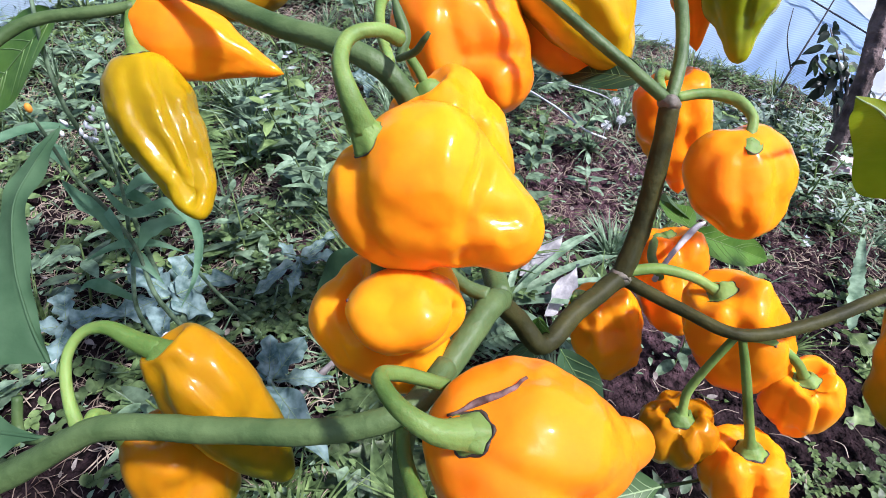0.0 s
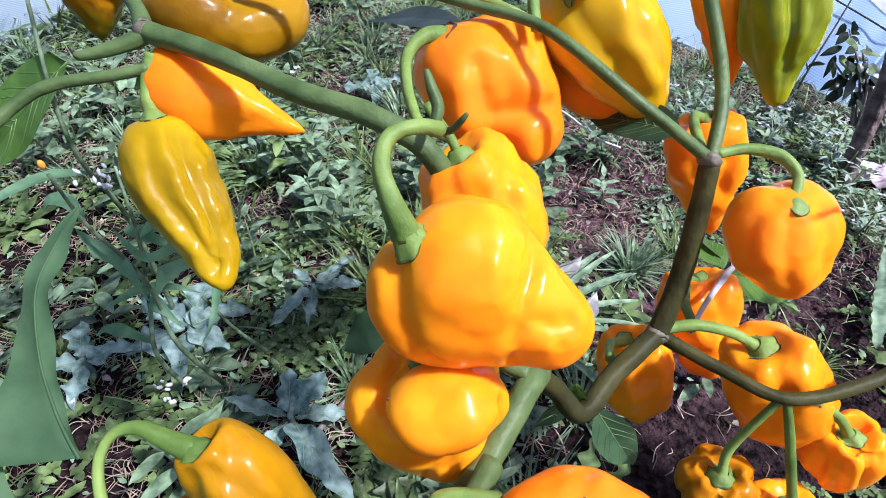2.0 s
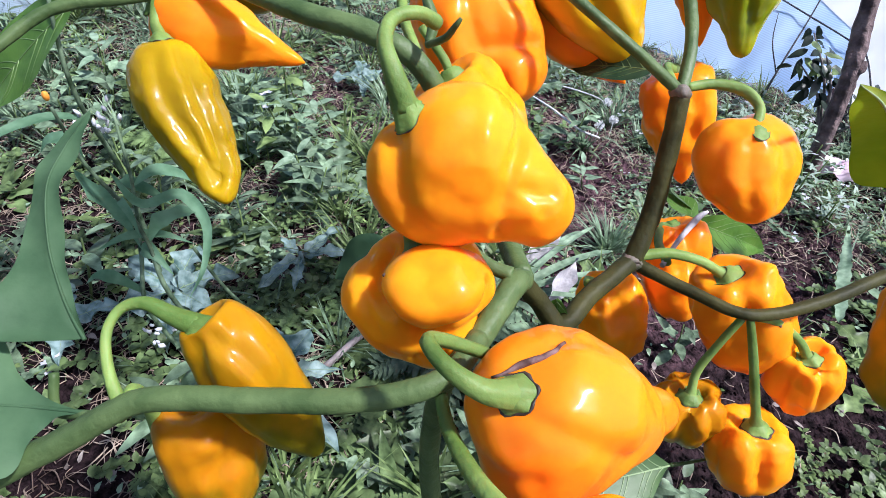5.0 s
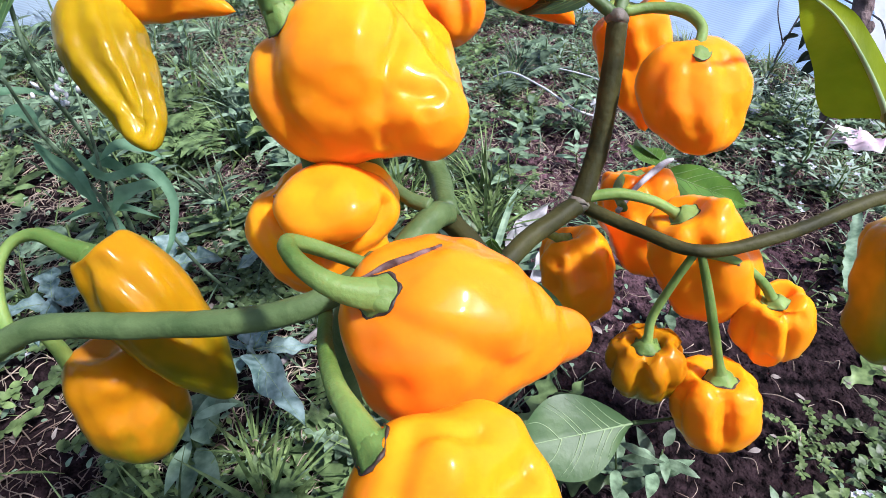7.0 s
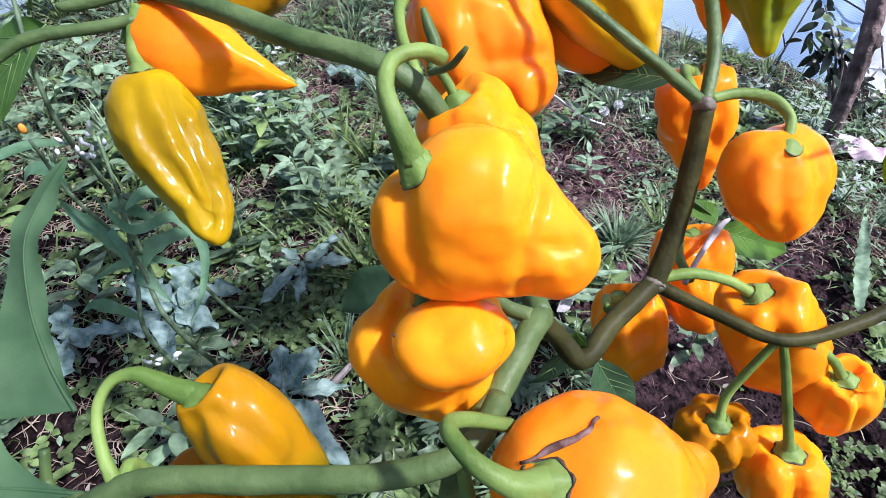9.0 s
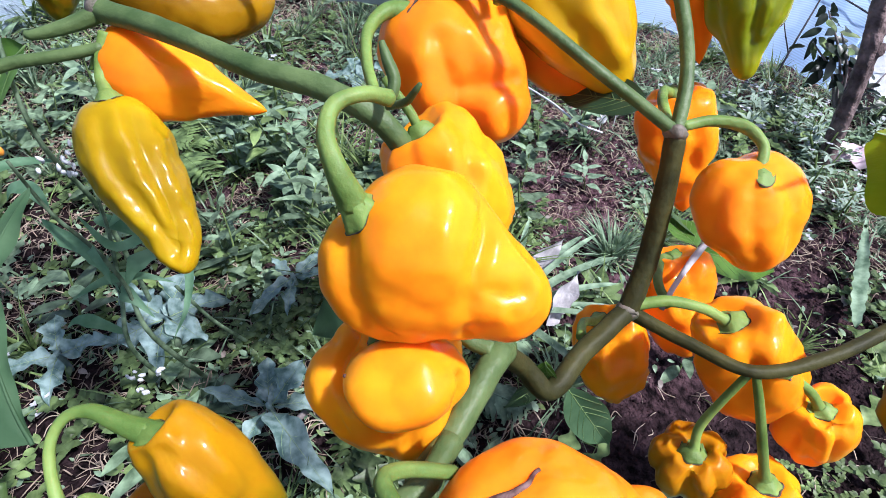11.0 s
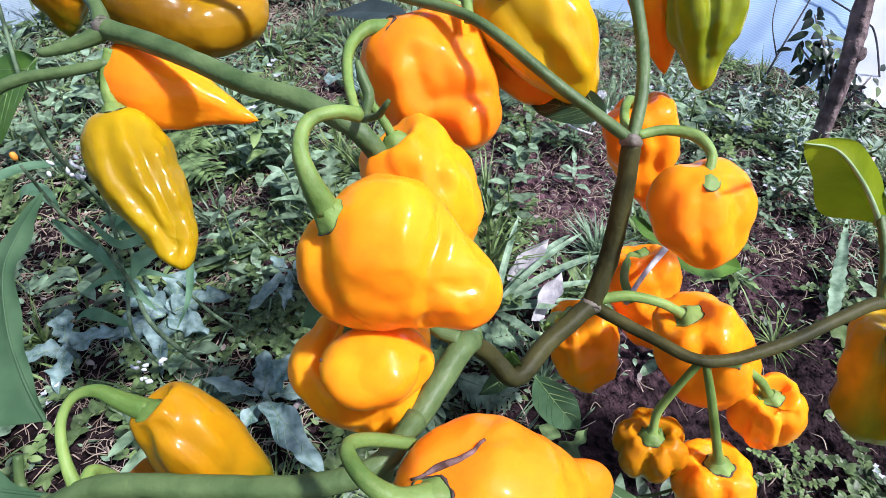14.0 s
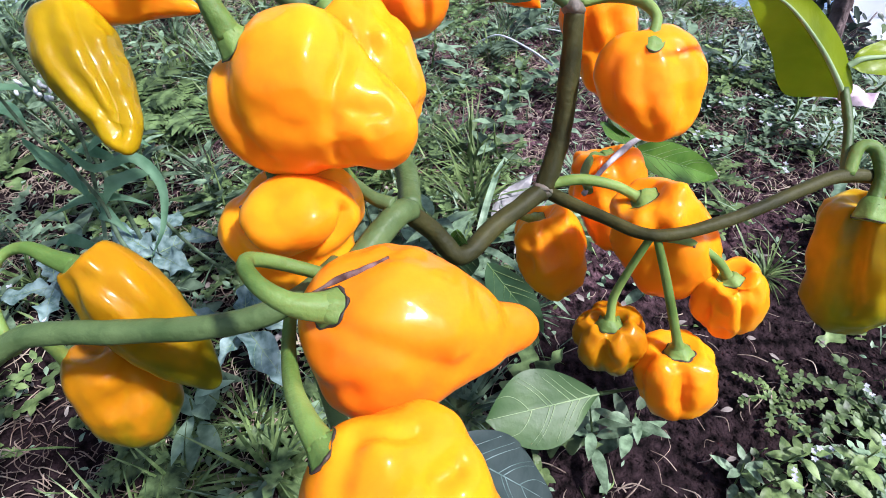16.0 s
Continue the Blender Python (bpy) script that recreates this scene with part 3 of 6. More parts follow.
def mottled(m, low, high, scale, detail=4.0, bump=0.0, bump_scale=None, coords="Object", spread=(0.35, 0.65), per_object=0.0, distance=0.002):
    """Noise between two colours, and fine relief."""
    n, l = m.node_tree.nodes, m.node_tree.links
    b = n["Principled BSDF"]
    tc = n.new("ShaderNodeTexCoord")
    tex = n.new("ShaderNodeTexNoise")
    tex.inputs["Scale"].default_value, tex.inputs["Detail"].default_value = scale, detail
    l.new(tc.outputs[coords], tex.inputs["Vector"])
    ramp = n.new("ShaderNodeValToRGB")
    ramp.color_ramp.elements[0].position, ramp.color_ramp.elements[1].position = spread
    ramp.color_ramp.elements[0].color, ramp.color_ramp.elements[1].color = (*low, 1), (*high, 1)
    l.new(tex.outputs["Fac"], ramp.inputs[0])
    out = ramp.outputs[0]
    if per_object:
        info, hsv, ma = n.new("ShaderNodeObjectInfo"), n.new("ShaderNodeHueSaturation"), n.new("ShaderNodeMapRange")
        ma.inputs["To Min"].default_value, ma.inputs["To Max"].default_value = 1 - per_object, 1 + per_object
        l.new(info.outputs["Random"], ma.inputs["Value"])
        l.new(ma.outputs[0], hsv.inputs["Value"])
        l.new(out, hsv.inputs["Color"])
        out = hsv.outputs[0]
    l.new(out, b.inputs["Base Color"])
    if bump:
        bt, bn = n.new("ShaderNodeTexNoise"), n.new("ShaderNodeBump")
        bt.inputs["Scale"].default_value = bump_scale or scale * 4
        bt.inputs["Detail"].default_value = 5
        bn.inputs["Strength"].default_value, bn.inputs["Distance"].default_value = bump, distance
        l.new(tc.outputs[coords], bt.inputs["Vector"])
        l.new(bt.outputs["Fac"], bn.inputs["Height"])
        l.new(bn.outputs[0], b.inputs["Normal"])
    return m


def fruit_skin(name, low, high, scale=28, spread=(0.38, 0.62), rough=0.3, coat=0.4):
    m = material(name, high, rough, Coat_Weight=coat, Coat_Roughness=0.09, Coat_IOR=1.38, Subsurface_Weight=0.5, Subsurface_Scale=0.009, IOR=1.4, Specular_IOR_Level=0.09)
    m.node_tree.nodes["Principled BSDF"].inputs["Subsurface Radius"].default_value = (1.0, 0.6, 0.1)
    return mottled(m, low, high, scale, 3.0, 0.14, 210, spread=spread, distance=0.0012)


def unripe(m, green, top, tips=0.25):
    """Green left towards the lower end, in uneven streaks."""
    n, l = m.node_tree.nodes, m.node_tree.links
    b = n["Principled BSDF"]
    tc, sep, tex, ad, mr, mix = (n.new("ShaderNode" + k) for k in ("TexCoord", "SeparateXYZ", "TexNoise", "Math", "MapRange", "Mix"))
    tex.inputs["Scale"].default_value = 4.0
    l.new(tc.outputs["Generated"], sep.inputs[0])
    l.new(tc.outputs["Generated"], tex.inputs["Vector"])
    ad.operation = "MULTIPLY_ADD"
    ad.inputs[1].default_value = 0.7
    l.new(tex.outputs["Fac"], ad.inputs[0])
    l.new(sep.outputs["Z"], ad.inputs[2])
    mr.interpolation_type = "SMOOTHSTEP"
    mr.inputs["From Min"].default_value, mr.inputs["From Max"].default_value = 0.35 + top - tips, 0.35 + top + tips
    mr.inputs["To Min"].default_value, mr.inputs["To Max"].default_value = 1.0, 0.0
    l.new(ad.outputs[0], mr.inputs["Value"])
    mix.data_type = "RGBA"
    l.new(mr.outputs[0], mix.inputs["Factor"])
    l.new(b.inputs["Base Color"].links[0].from_socket, mix.inputs["A"])
    mix.inputs["B"].default_value = (*green, 1)
    l.new(mix.outputs["Result"], b.inputs["Base Color"])
    return m


SKIN = {
    "gold": fruit_skin("golden_orange_skin", (0.94, 0.25, 0.002), (0.97, 0.345, 0.003)),
    "orange": fruit_skin("orange_skin", (0.93, 0.21, 0.002), (0.96, 0.30, 0.003)),
    "tangerine": fruit_skin("tangerine_skin", (0.93, 0.19, 0.003), (0.96, 0.27, 0.004), 20, coat=0.5),
    "lemon": fruit_skin("lemon_yellow_skin", (0.45, 0.265, 0.001), (0.64, 0.38, 0.0015), 22, rough=0.24, coat=0.5),
    "amber": unripe(fruit_skin("amber_yellow_skin", (0.32, 0.142, 0.0008), (0.42, 0.20, 0.0008), 22), (0.13, 0.115, 0.0015), 0.48, 0.32),
    "olive": fruit_skin("olive_yellow_skin", (0.31, 0.19, 0.0005), (0.45, 0.29, 0.0008), 22, rough=0.34, coat=0.4),
    "green": fruit_skin("yellow_green_skin", (0.17, 0.20, 0.005), (0.32, 0.31, 0.006), 24, rough=0.2, coat=0.6),
    "bronze": unripe(fruit_skin("bronze_yellow_skin", (0.38, 0.135, 0.001), (0.50, 0.19, 0.001), 26), (0.125, 0.11, 0.002), 0.42, 0.3),
    "umber": fruit_skin("umber_orange_skin", (0.20, 0.095, 0.002), (0.34, 0.18, 0.003), 26, rough=0.22),
    "dark": unripe(fruit_skin("dark_olive_skin", (0.36, 0.22, 0.002), (0.56, 0.33, 0.003), 40), (0.20, 0.20, 0.004), 0.4, 0.3),
}
stem_green = mottled(material("stem_bark", (0.1, 0.15, 0.05), 0.5, Specular_IOR_Level=0.3), (0.048, 0.085, 0.026), (0.105, 0.155, 0.056), 60, 5, 0.3, 300)
stem_dark = mottled(material("stem_bark_dark", (0.06, 0.07, 0.03), 0.6, Specular_IOR_Level=0.25), (0.024, 0.024, 0.006), (0.056, 0.053, 0.014), 60, 5, 0.3, 300)
joint_brown = mottled(material("stem_joint_bark", (0.12, 0.10, 0.08), 0.6), (0.06, 0.065, 0.035), (0.16, 0.13, 0.11), 180, 5, 0.4, 400)
stem_pale = mottled(material("pedicel_green", (0.15, 0.26, 0.06), 0.55, Specular_IOR_Level=0.3, Subsurface_Weight=0.15, Subsurface_Scale=0.003), (0.085, 0.150, 0.028), (0.200, 0.290, 0.072), 45, 5, 0.35, 260, per_object=0.2)
calyx_dark = mottled(material("calyx_rim", (0.07, 0.06, 0.02), 0.6), (0.014, 0.008, 0.008), (0.055, 0.032, 0.022), 200, 4, 0.3, 500)
scar_brown = mottled(material("corky_scar", (0.12, 0.06, 0.04), 0.8), (0.045, 0.014, 0.010), (0.20, 0.115, 0.11), 260, 5, 0.5, 600)


def leaf_material(name, low, high, rough=0.45, through=0.25, scale=50, per_object=0.15):
    m = material(name, high, rough, Specular_IOR_Level=0.32)
    mottled(m, low, high, scale, 4, 0.25, 160, per_object=per_object)
    n, l = m.node_tree.nodes, m.node_tree.links
    b = n["Principled BSDF"]
    tr, mix = n.new("ShaderNodeBsdfTranslucent"), n.new("ShaderNodeMixShader")
    l.new(b.inputs["Base Color"].links[0].from_socket, tr.inputs["Color"])
    mix.inputs[0].default_value = through
    l.new(b.outputs[0], mix.inputs[1])
    l.new(tr.outputs[0], mix.inputs[2])
    l.new(mix.outputs[0], n["Material Output"].inputs["Surface"])
    return m


leaf_pepper = leaf_material("pepper_leaf_green", (0.055, 0.13, 0.02), (0.11, 0.22, 0.035), 0.4)
# darker copy for the inner leaves: their shade is put into the colour
leaf_shade = leaf_material("shaded_pepper_leaf", (0.025, 0.06, 0.03), (0.055, 0.11, 0.055), 0.4)
leaf_bright = leaf_material("young_pepper_leaf", (0.24, 0.34, 0.006), (0.32, 0.42, 0.010), 0.35, 0.55)
leaf_pale = leaf_material("pale_leaf_underside", (0.050, 0.098, 0.036), (0.090, 0.150, 0.060), 0.45, 0.2)
vein_pale = leaf_material("pale_leaf_vein", (0.25, 0.35, 0.18), (0.34, 0.44, 0.25), 0.5)
leaf_grey = leaf_material("dull_blue_leaf", (0.036, 0.056, 0.056), (0.068, 0.092, 0.092), 0.5)
leaf_haze = leaf_material("dull_green_leaf", (0.074, 0.155, 0.074), (0.13, 0.235, 0.118), 0.6, 0.45, 45)
leaf_vein = leaf_material("leaf_vein", (0.14, 0.24, 0.08), (0.24, 0.34, 0.14), 0.45)
WEED = [
    leaf_material("weed_green", (0.026, 0.046, 0.016), (0.175, 0.255, 0.10), 0.42, scale=90, per_object=0.4),
    leaf_material("weed_blue_green", (0.040, 0.070, 0.036), (0.26, 0.365, 0.23), 0.42, scale=90, per_object=0.5),
    leaf_material("weed_pale_green", (0.045, 0.08, 0.023), (0.235, 0.325, 0.12), 0.45, scale=90, per_object=0.3),
]
leaf_sea = leaf_material("sea_green_leaf", (0.11, 0.225, 0.125), (0.21, 0.37, 0.23), 0.6, 0.45, 70)
leaf_mint = leaf_material("pale_mint_leaf", (0.11, 0.18, 0.11), (0.33, 0.45, 0.31), 0.5, scale=90)
weed_grey = leaf_material("waxy_grey_leaf", (0.085, 0.15, 0.135), (0.275, 0.375, 0.37), 0.5, 0.15, 130)
leaf_sprig = leaf_material("pale_sprig_leaf", (0.24, 0.34, 0.25), (0.44, 0.52, 0.44), 0.55, 0.3)
straw_mat = mottled(material("dry_straw", (0.3, 0.24, 0.16), 0.8), (0.13, 0.085, 0.065), (0.50, 0.40, 0.32), 30, 4)
petal_dull = mottled(material("small_weed_petals", (0.5, 0.5, 0.55), 0.7), (0.26, 0.28, 0.31), (0.46, 0.46, 0.51), 150)
petal_white = mottled(material("white_petals", (0.65, 0.65, 0.7), 0.7), (0.50, 0.52, 0.55), (0.74, 0.74, 0.78), 150)
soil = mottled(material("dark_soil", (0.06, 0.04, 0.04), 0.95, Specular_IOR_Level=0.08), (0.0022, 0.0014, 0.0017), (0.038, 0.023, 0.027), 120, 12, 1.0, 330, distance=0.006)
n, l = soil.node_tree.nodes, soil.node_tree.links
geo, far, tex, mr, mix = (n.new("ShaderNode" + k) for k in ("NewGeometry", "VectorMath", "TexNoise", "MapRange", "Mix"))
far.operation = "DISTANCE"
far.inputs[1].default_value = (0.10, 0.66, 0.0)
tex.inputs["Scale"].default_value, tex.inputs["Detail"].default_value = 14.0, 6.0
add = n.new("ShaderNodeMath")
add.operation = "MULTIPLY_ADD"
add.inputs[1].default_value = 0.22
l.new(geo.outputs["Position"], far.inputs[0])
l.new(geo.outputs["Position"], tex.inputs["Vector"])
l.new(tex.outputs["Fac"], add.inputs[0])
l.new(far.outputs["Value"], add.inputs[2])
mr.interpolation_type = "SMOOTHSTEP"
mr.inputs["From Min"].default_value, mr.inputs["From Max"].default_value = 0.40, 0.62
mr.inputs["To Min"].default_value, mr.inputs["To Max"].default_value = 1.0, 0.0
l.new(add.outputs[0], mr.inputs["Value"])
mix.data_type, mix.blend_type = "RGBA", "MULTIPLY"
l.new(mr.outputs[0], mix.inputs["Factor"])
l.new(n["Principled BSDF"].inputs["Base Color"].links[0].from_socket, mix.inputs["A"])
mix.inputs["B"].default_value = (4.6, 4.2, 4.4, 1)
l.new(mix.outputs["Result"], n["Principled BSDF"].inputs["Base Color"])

dry_pale = mottled(material("dead_grey_leaf", (0.5, 0.46, 0.45), 0.85), (0.28, 0.27, 0.29), (0.48, 0.46, 0.49), 120, 5, 0.5, 300)
dead_flake = mottled(material("dead_brown_flakes", (0.24, 0.2, 0.18), 0.9), (0.12, 0.095, 0.085), (0.30, 0.26, 0.24), 150, 4)
wood_grey = mottled(material("grey_wood", (0.2, 0.18, 0.17), 0.85), (0.10, 0.085, 0.085), (0.27, 0.235, 0.24), 90, 6, 0.6, 240)
bark = mottled(material("stake_bark", (0.12, 0.08, 0.07), 0.9), (0.05, 0.032, 0.034), (0.21, 0.15, 0.15), 60, 8, 1.0, 150, distance=0.005)
cord_dark = mottled(material("dark_cord", (0.04, 0.04, 0.05), 0.8), (0.02, 0.02, 0.03), (0.07, 0.065, 0.08), 200)
bud_orange = material("orange_petals", (0.75, 0.28, 0.03), 0.6)
leaf_shrub = leaf_material("dark_shrub_leaf", (0.008, 0.016, 0.010), (0.022, 0.038, 0.024), 0.35, 0.1)
scrap_pink = mottled(material("pink_plastic", (0.7, 0.5, 0.6), 0.4), (0.55, 0.38, 0.47), (0.78, 0.62, 0.70), 60, 4, 0.3, 120)
sheet_white = mottled(material("white_plastic", (0.85, 0.87, 0.9), 0.35), (0.84, 0.86, 0.89), (0.93, 0.94, 0.96), 8, 4, 0.2, 30)


n, l = sheet_white.node_tree.nodes, sheet_white.node_tree.links
tr, ms = n.new("ShaderNodeBsdfTranslucent"), n.new("ShaderNodeMixShader")
tr.inputs["Color"].default_value = (0.86, 0.88, 0.92, 1)
ms.inputs[0].default_value = 0.15
l.new(n["Principled BSDF"].outputs[0], ms.inputs[1])
l.new(tr.outputs[0], ms.inputs[2])
l.new(ms.outputs[0], n["Material Output"].inputs["Surface"])


def woven(name, low, high, pitch):
    """A thin woven net: fine threads in two directions over a slightly see-through ground."""
    m = mottled(material(name, high, 0.6), low, high, 5, 4)
    n, l = m.node_tree.nodes, m.node_tree.links
    b = n["Principled BSDF"]
    tc, mix = n.new("ShaderNodeTexCoord"), n.new("ShaderNodeMix")
    mix.data_type, mix.blend_type = "RGBA", "MULTIPLY"
    mix.inputs["Factor"].default_value = 0.2
    wave = n.new("ShaderNodeTexWave")
    wave.bands_direction = "Z"
    wave.inputs["Scale"].default_value, wave.inputs["Distortion"].default_value = pitch, 0.6
    l.new(tc.outputs["Object"], wave.inputs["Vector"])
    l.new(b.inputs["Base Color"].links[0].from_socket, mix.inputs["A"])
    l.new(wave.outputs["Color"], mix.inputs["B"])
    l.new(mix.outputs["Result"], b.inputs["Base Color"])
    tr, ms = n.new("ShaderNodeBsdfTranslucent"), n.new("ShaderNodeMixShader")
    l.new(mix.outputs["Result"], tr.inputs["Color"])
    ms.inputs[0].default_value = 0.25
    l.new(b.outputs[0], ms.inputs[1])
    l.new(tr.outputs[0], ms.inputs[2])
    l.new(ms.outputs[0], n["Material Output"].inputs["Surface"])
    return m


net_blue = woven("blue_shade_net", (0.52, 0.70, 0.97), (0.70, 0.84, 1.0), 150)

net_grey = woven("grey_shade_net", (0.40, 0.52, 0.64), (0.54, 0.65, 0.76), 150)


# ---- small builders ----
def link(name, bm, mat, parent=None, label="", smooth=True):
    me = bpy.data.meshes.new(name)
    bm.normal_update()
    bm.to_mesh(me)
    bm.free()
    for p in me.polygons:
        p.use_smooth = smooth
    me.materials.append(mat)
    ob = new(name, me)
    ob.parent = parent
    if label:
        ob["label"] = label
    return ob


def part(name, bm, mat, parent, label=""):
    return link(name, bm, mat, parent, label)


def spline(points, steps=7):
    """A smooth line (Catmull-Rom) through points of any dimension."""
    p = [np.array(q, float) for q in points]
    p = [2 * p[0] - p[1], *p, 2 * p[-1] - p[-2]]
    out = []
    for i in range(1, len(p) - 2):
        for k in range(steps):
            t = k / steps
            out.append(0.5 * (2 * p[i] + (p[i + 1] - p[i - 1]) * t + (2 * p[i - 1] - 5 * p[i] + 4 * p[i + 1] - p[i + 2]) * t * t + (3 * p[i] - p[i - 1] - 3 * p[i + 1] + p[i + 2]) * t ** 3))
    return out + [p[-2]]


def tube(bm, points, sides=12, ridge=0.0, steps=7, knobbly=0.0):
    """A round stem along (x, y, z, radius) points, ridged lengthwise, closed at both ends."""
    line = spline(points, steps)
    side, rings = None, []
    for i, q in enumerate(line):
        c = Vector(q[:3])
        d = (Vector(line[min(i + 1, len(line) - 1)][:3]) - Vector(line[max(i - 1, 0)][:3])).normalized()
        side = d.orthogonal() if side is None else side - d * side.dot(d)
        side.normalize()
        up = d.cross(side)
        ring = []
        for k in range(sides):
            a = 2 * math.pi * k / sides
            w = side * math.cos(a) + up * math.sin(a)
            r = max(q[3], 1e-4) * (1 + ridge * math.cos(5 * a))
            if knobbly:
                r *= 1 + knobbly * noise.noise((c + w * q[3]) * 140)
            ring.append(bm.verts.new(c + w * r))
        rings.append(ring)
    for a, b in zip(rings, rings[1:]):
        for k in range(sides):
            bm.faces.new((a[k], a[(k + 1) % sides], b[(k + 1) % sides], b[k]))
    bm.faces.new(rings[0][::-1])
    bm.faces.new(rings[-1])
    return line


PROFILE = {  # along the axis, distance from the axis
    "bonnet": [(0.05, 0.0), (0.0, 0.30), (-0.04, 0.62), (0.08, 0.90), (0.30, 1.0), (0.52, 0.93), (0.72, 0.74), (0.88, 0.45), (0.97, 0.22), (1.0, 0.0)],
    "tear": [(0.05, 0.0), (0.0, 0.30), (-0.03, 0.62), (0.05, 0.90), (0.22, 1.0), (0.42, 0.94), (0.62, 0.72), (0.80, 0.44), (0.93, 0.2), (1.0, 0.0)],
    "block": [(0.06, 0.0), (0.0, 0.30), (-0.03, 0.62), (0.08, 0.90), (0.28, 1.0), (0.55, 0.98), (0.78, 0.86), (0.93, 0.55), (0.98, 0.3), (0.96, 0.0)],
    "nozzle": [(0.05, 0.0), (0.0, 0.30), (-0.04, 0.62), (0.03, 0.88), (0.20, 1.0), (0.42, 0.99), (0.58, 0.86), (0.70, 0.62), (0.80, 0.43), (0.90, 0.32), (0.97, 0.19), (1.0, 0.0)],
    "horn": [(0.03, 0.0), (0.0, 0.28), (-0.02, 0.6), (0.05, 0.90), (0.17, 1.0), (0.36, 0.86), (0.58, 0.58), (0.78, 0.33), (0.93, 0.15), (1.0, 0.0)],
}


def fruit_frame(base, tip):
    d = (Vector(tip) - Vector(base)).normalized()
    x = Vector((1, 0, 0)) - d * d.x
    x.normalize()
    return d, x, d.cross(x)


def fruit_body(bm, base, tip, radius, shape, lobes, depth, seed, bumps=(), rough=0.06, turn=0.0, ribs=0.0, crinkle=0.022):
    """A lobed, dented pepper body from calyx to blossom end. bumps: (direction, height, sharpness) swellings."""
    base, tip = Vector(base), Vector(tip)
    length = (tip - base).length
    d, x, y = fruit_frame(base, tip)
    prof = spline(PROFILE[shape], 5)
    mid, sides, rings = base + (tip - base) * 0.45, 56, []
    off = Vector((seed * 3.7, seed * 1.3, seed * 7.1))
    for u, r in prof:
        ring = []
        for k in range(sides):
            a = 2 * math.pi * k / sides
            w = x * math.cos(a) + y * math.sin(a)
            fold = abs(math.sin(0.5 * lobes * (a + turn) + 0.5 * math.sin(a + seed)))  # 0 in the furrows
            fade = min(1, max(0, 1.25 - 0.9 * max(0, u)))
            rib = ribs * fade * min(1, 4 * max(0, u)) * math.cos(13 * a + 1.5 * math.sin(2 * a + seed))
            rr = radius * r * (1 - depth * fade * (1 - fold) ** 1.5 + rib)
            c = base + d * (length * u)
            q = c + w * rr
            v = (q - mid)
            n = v.normalized()
            grow = 1.35 * rough * radius * (noise.noise(v * (0.9 / radius) + off) + 0.6 * noise.noise(v * (1.9 / radius) + off) + 0.22 * noise.noise(v * (4.2 / radius) + off))
            for way, height, sharp in bumps:
                grow += height * math.exp(sharp * (n.dot(Vector(way).normalized()) - 1))
            grow += crinkle * radius * (noise.noise(v * (7.0 / radius) + off) - abs(noise.noise(v * (3.1 / radius) - off)))
            q += n * (grow * min(1, 0.25 + r))
            ring.append(bm.verts.new(q))
        rings.append(ring)
    for a, b in zip(rings, rings[1:]):
        for k in range(sides):
            bm.faces.new((a[k], a[(k + 1) % sides], b[(k + 1) % sides], b[k]))
    bmesh.ops.remove_doubles(bm, verts=rings[0] + rings[-1], dist=1e-5)


def lobed_body(bm, spheres, soft, seed, rough, core=()):
    """A bulging fruit grown together from round lobes, with soft creases between them."""
    ball = np.array(spheres, float)
    mid = (ball[:, :3] * ball[:, 3:]).sum(0) / ball[:, 3].sum()
    bmesh.ops.create_icosphere(bm, subdivisions=6, radius=1.0)
    bm.verts.ensure_lookup_table()
    way = np.array([v.co for v in bm.verts])
    way /= np.linalg.norm(way, axis=1)[:, None]
    start = np.tile(mid, (len(way), 1))
    if core:  # a long fruit: its skin is grown outwards from a line through its heart
        line = np.array(core, float)
        long = (line[-1] - line[0]) / np.linalg.norm(line[-1] - line[0])
        a = way @ long
        at = np.linspace(-1, 1, len(line))
        start = np.stack([np.interp(a, at, line[:, k]) for k in range(3)], 1)
        way = way - np.outer((a - a ** 9), long)
        way /= np.linalg.norm(way, axis=1)[:, None]
    dist = np.full(len(way), 0.06)
    for _ in range(70):
        p = start + way * dist[:, None]
        gap = np.linalg.norm(p[:, None] - ball[None, :, :3], axis=2) - ball[None, :, 3]
        least = gap.min(1)
        near = least - soft * np.log(np.exp(-(gap - least[:, None]) / soft).sum(1))
        dist = np.clip(dist - 0.8 * near, 0.0, 0.06)
    off, size = Vector((seed * 3.7, seed * 1.3, seed * 7.1)), ball[:, 3].max()
    for v, w, d, o in zip(bm.verts, way, dist, start):
        p = Vector(o - mid) + Vector(w) * float(d)
        wrinkle = noise.noise(p * (1.3 / size) + off) + 0.5 * noise.noise(p * (2.6 / size) + off) + 0.12 * noise.noise(p * (5.5 / size) + off)
        v.co = Vector(o) + Vector(w) * (float(d) + rough * size * wrinkle)


def sculpt(bm, strokes):
    """Presses dents into a fruit's skin and raises swellings, along lines over it."""
    bm.normal_update()
    p = np.array([v.co for v in bm.verts])
    way = np.array([v.normal for v in bm.verts])
    grow = np.zeros(len(p))
    for reach, height_, power, line in strokes:
        dist = np.full(len(p), 9.0)
        q = np.array(spline(line, 4) if len(line) > 2 else line, float)
        for a, b in zip(q, q[1:] if len(q) > 1 else q):
            ab = b - a
            t = np.clip((p - a) @ ab / max(ab @ ab, 1e-12), 0, 1)
            dist = np.minimum(dist, np.linalg.norm(p - a - t[:, None] * ab, axis=1))
        grow += height_ * np.exp(-(dist / reach) ** power)
    for v, g, w in zip(bm.verts, grow, way):
        v.co += Vector(w) * float(g)


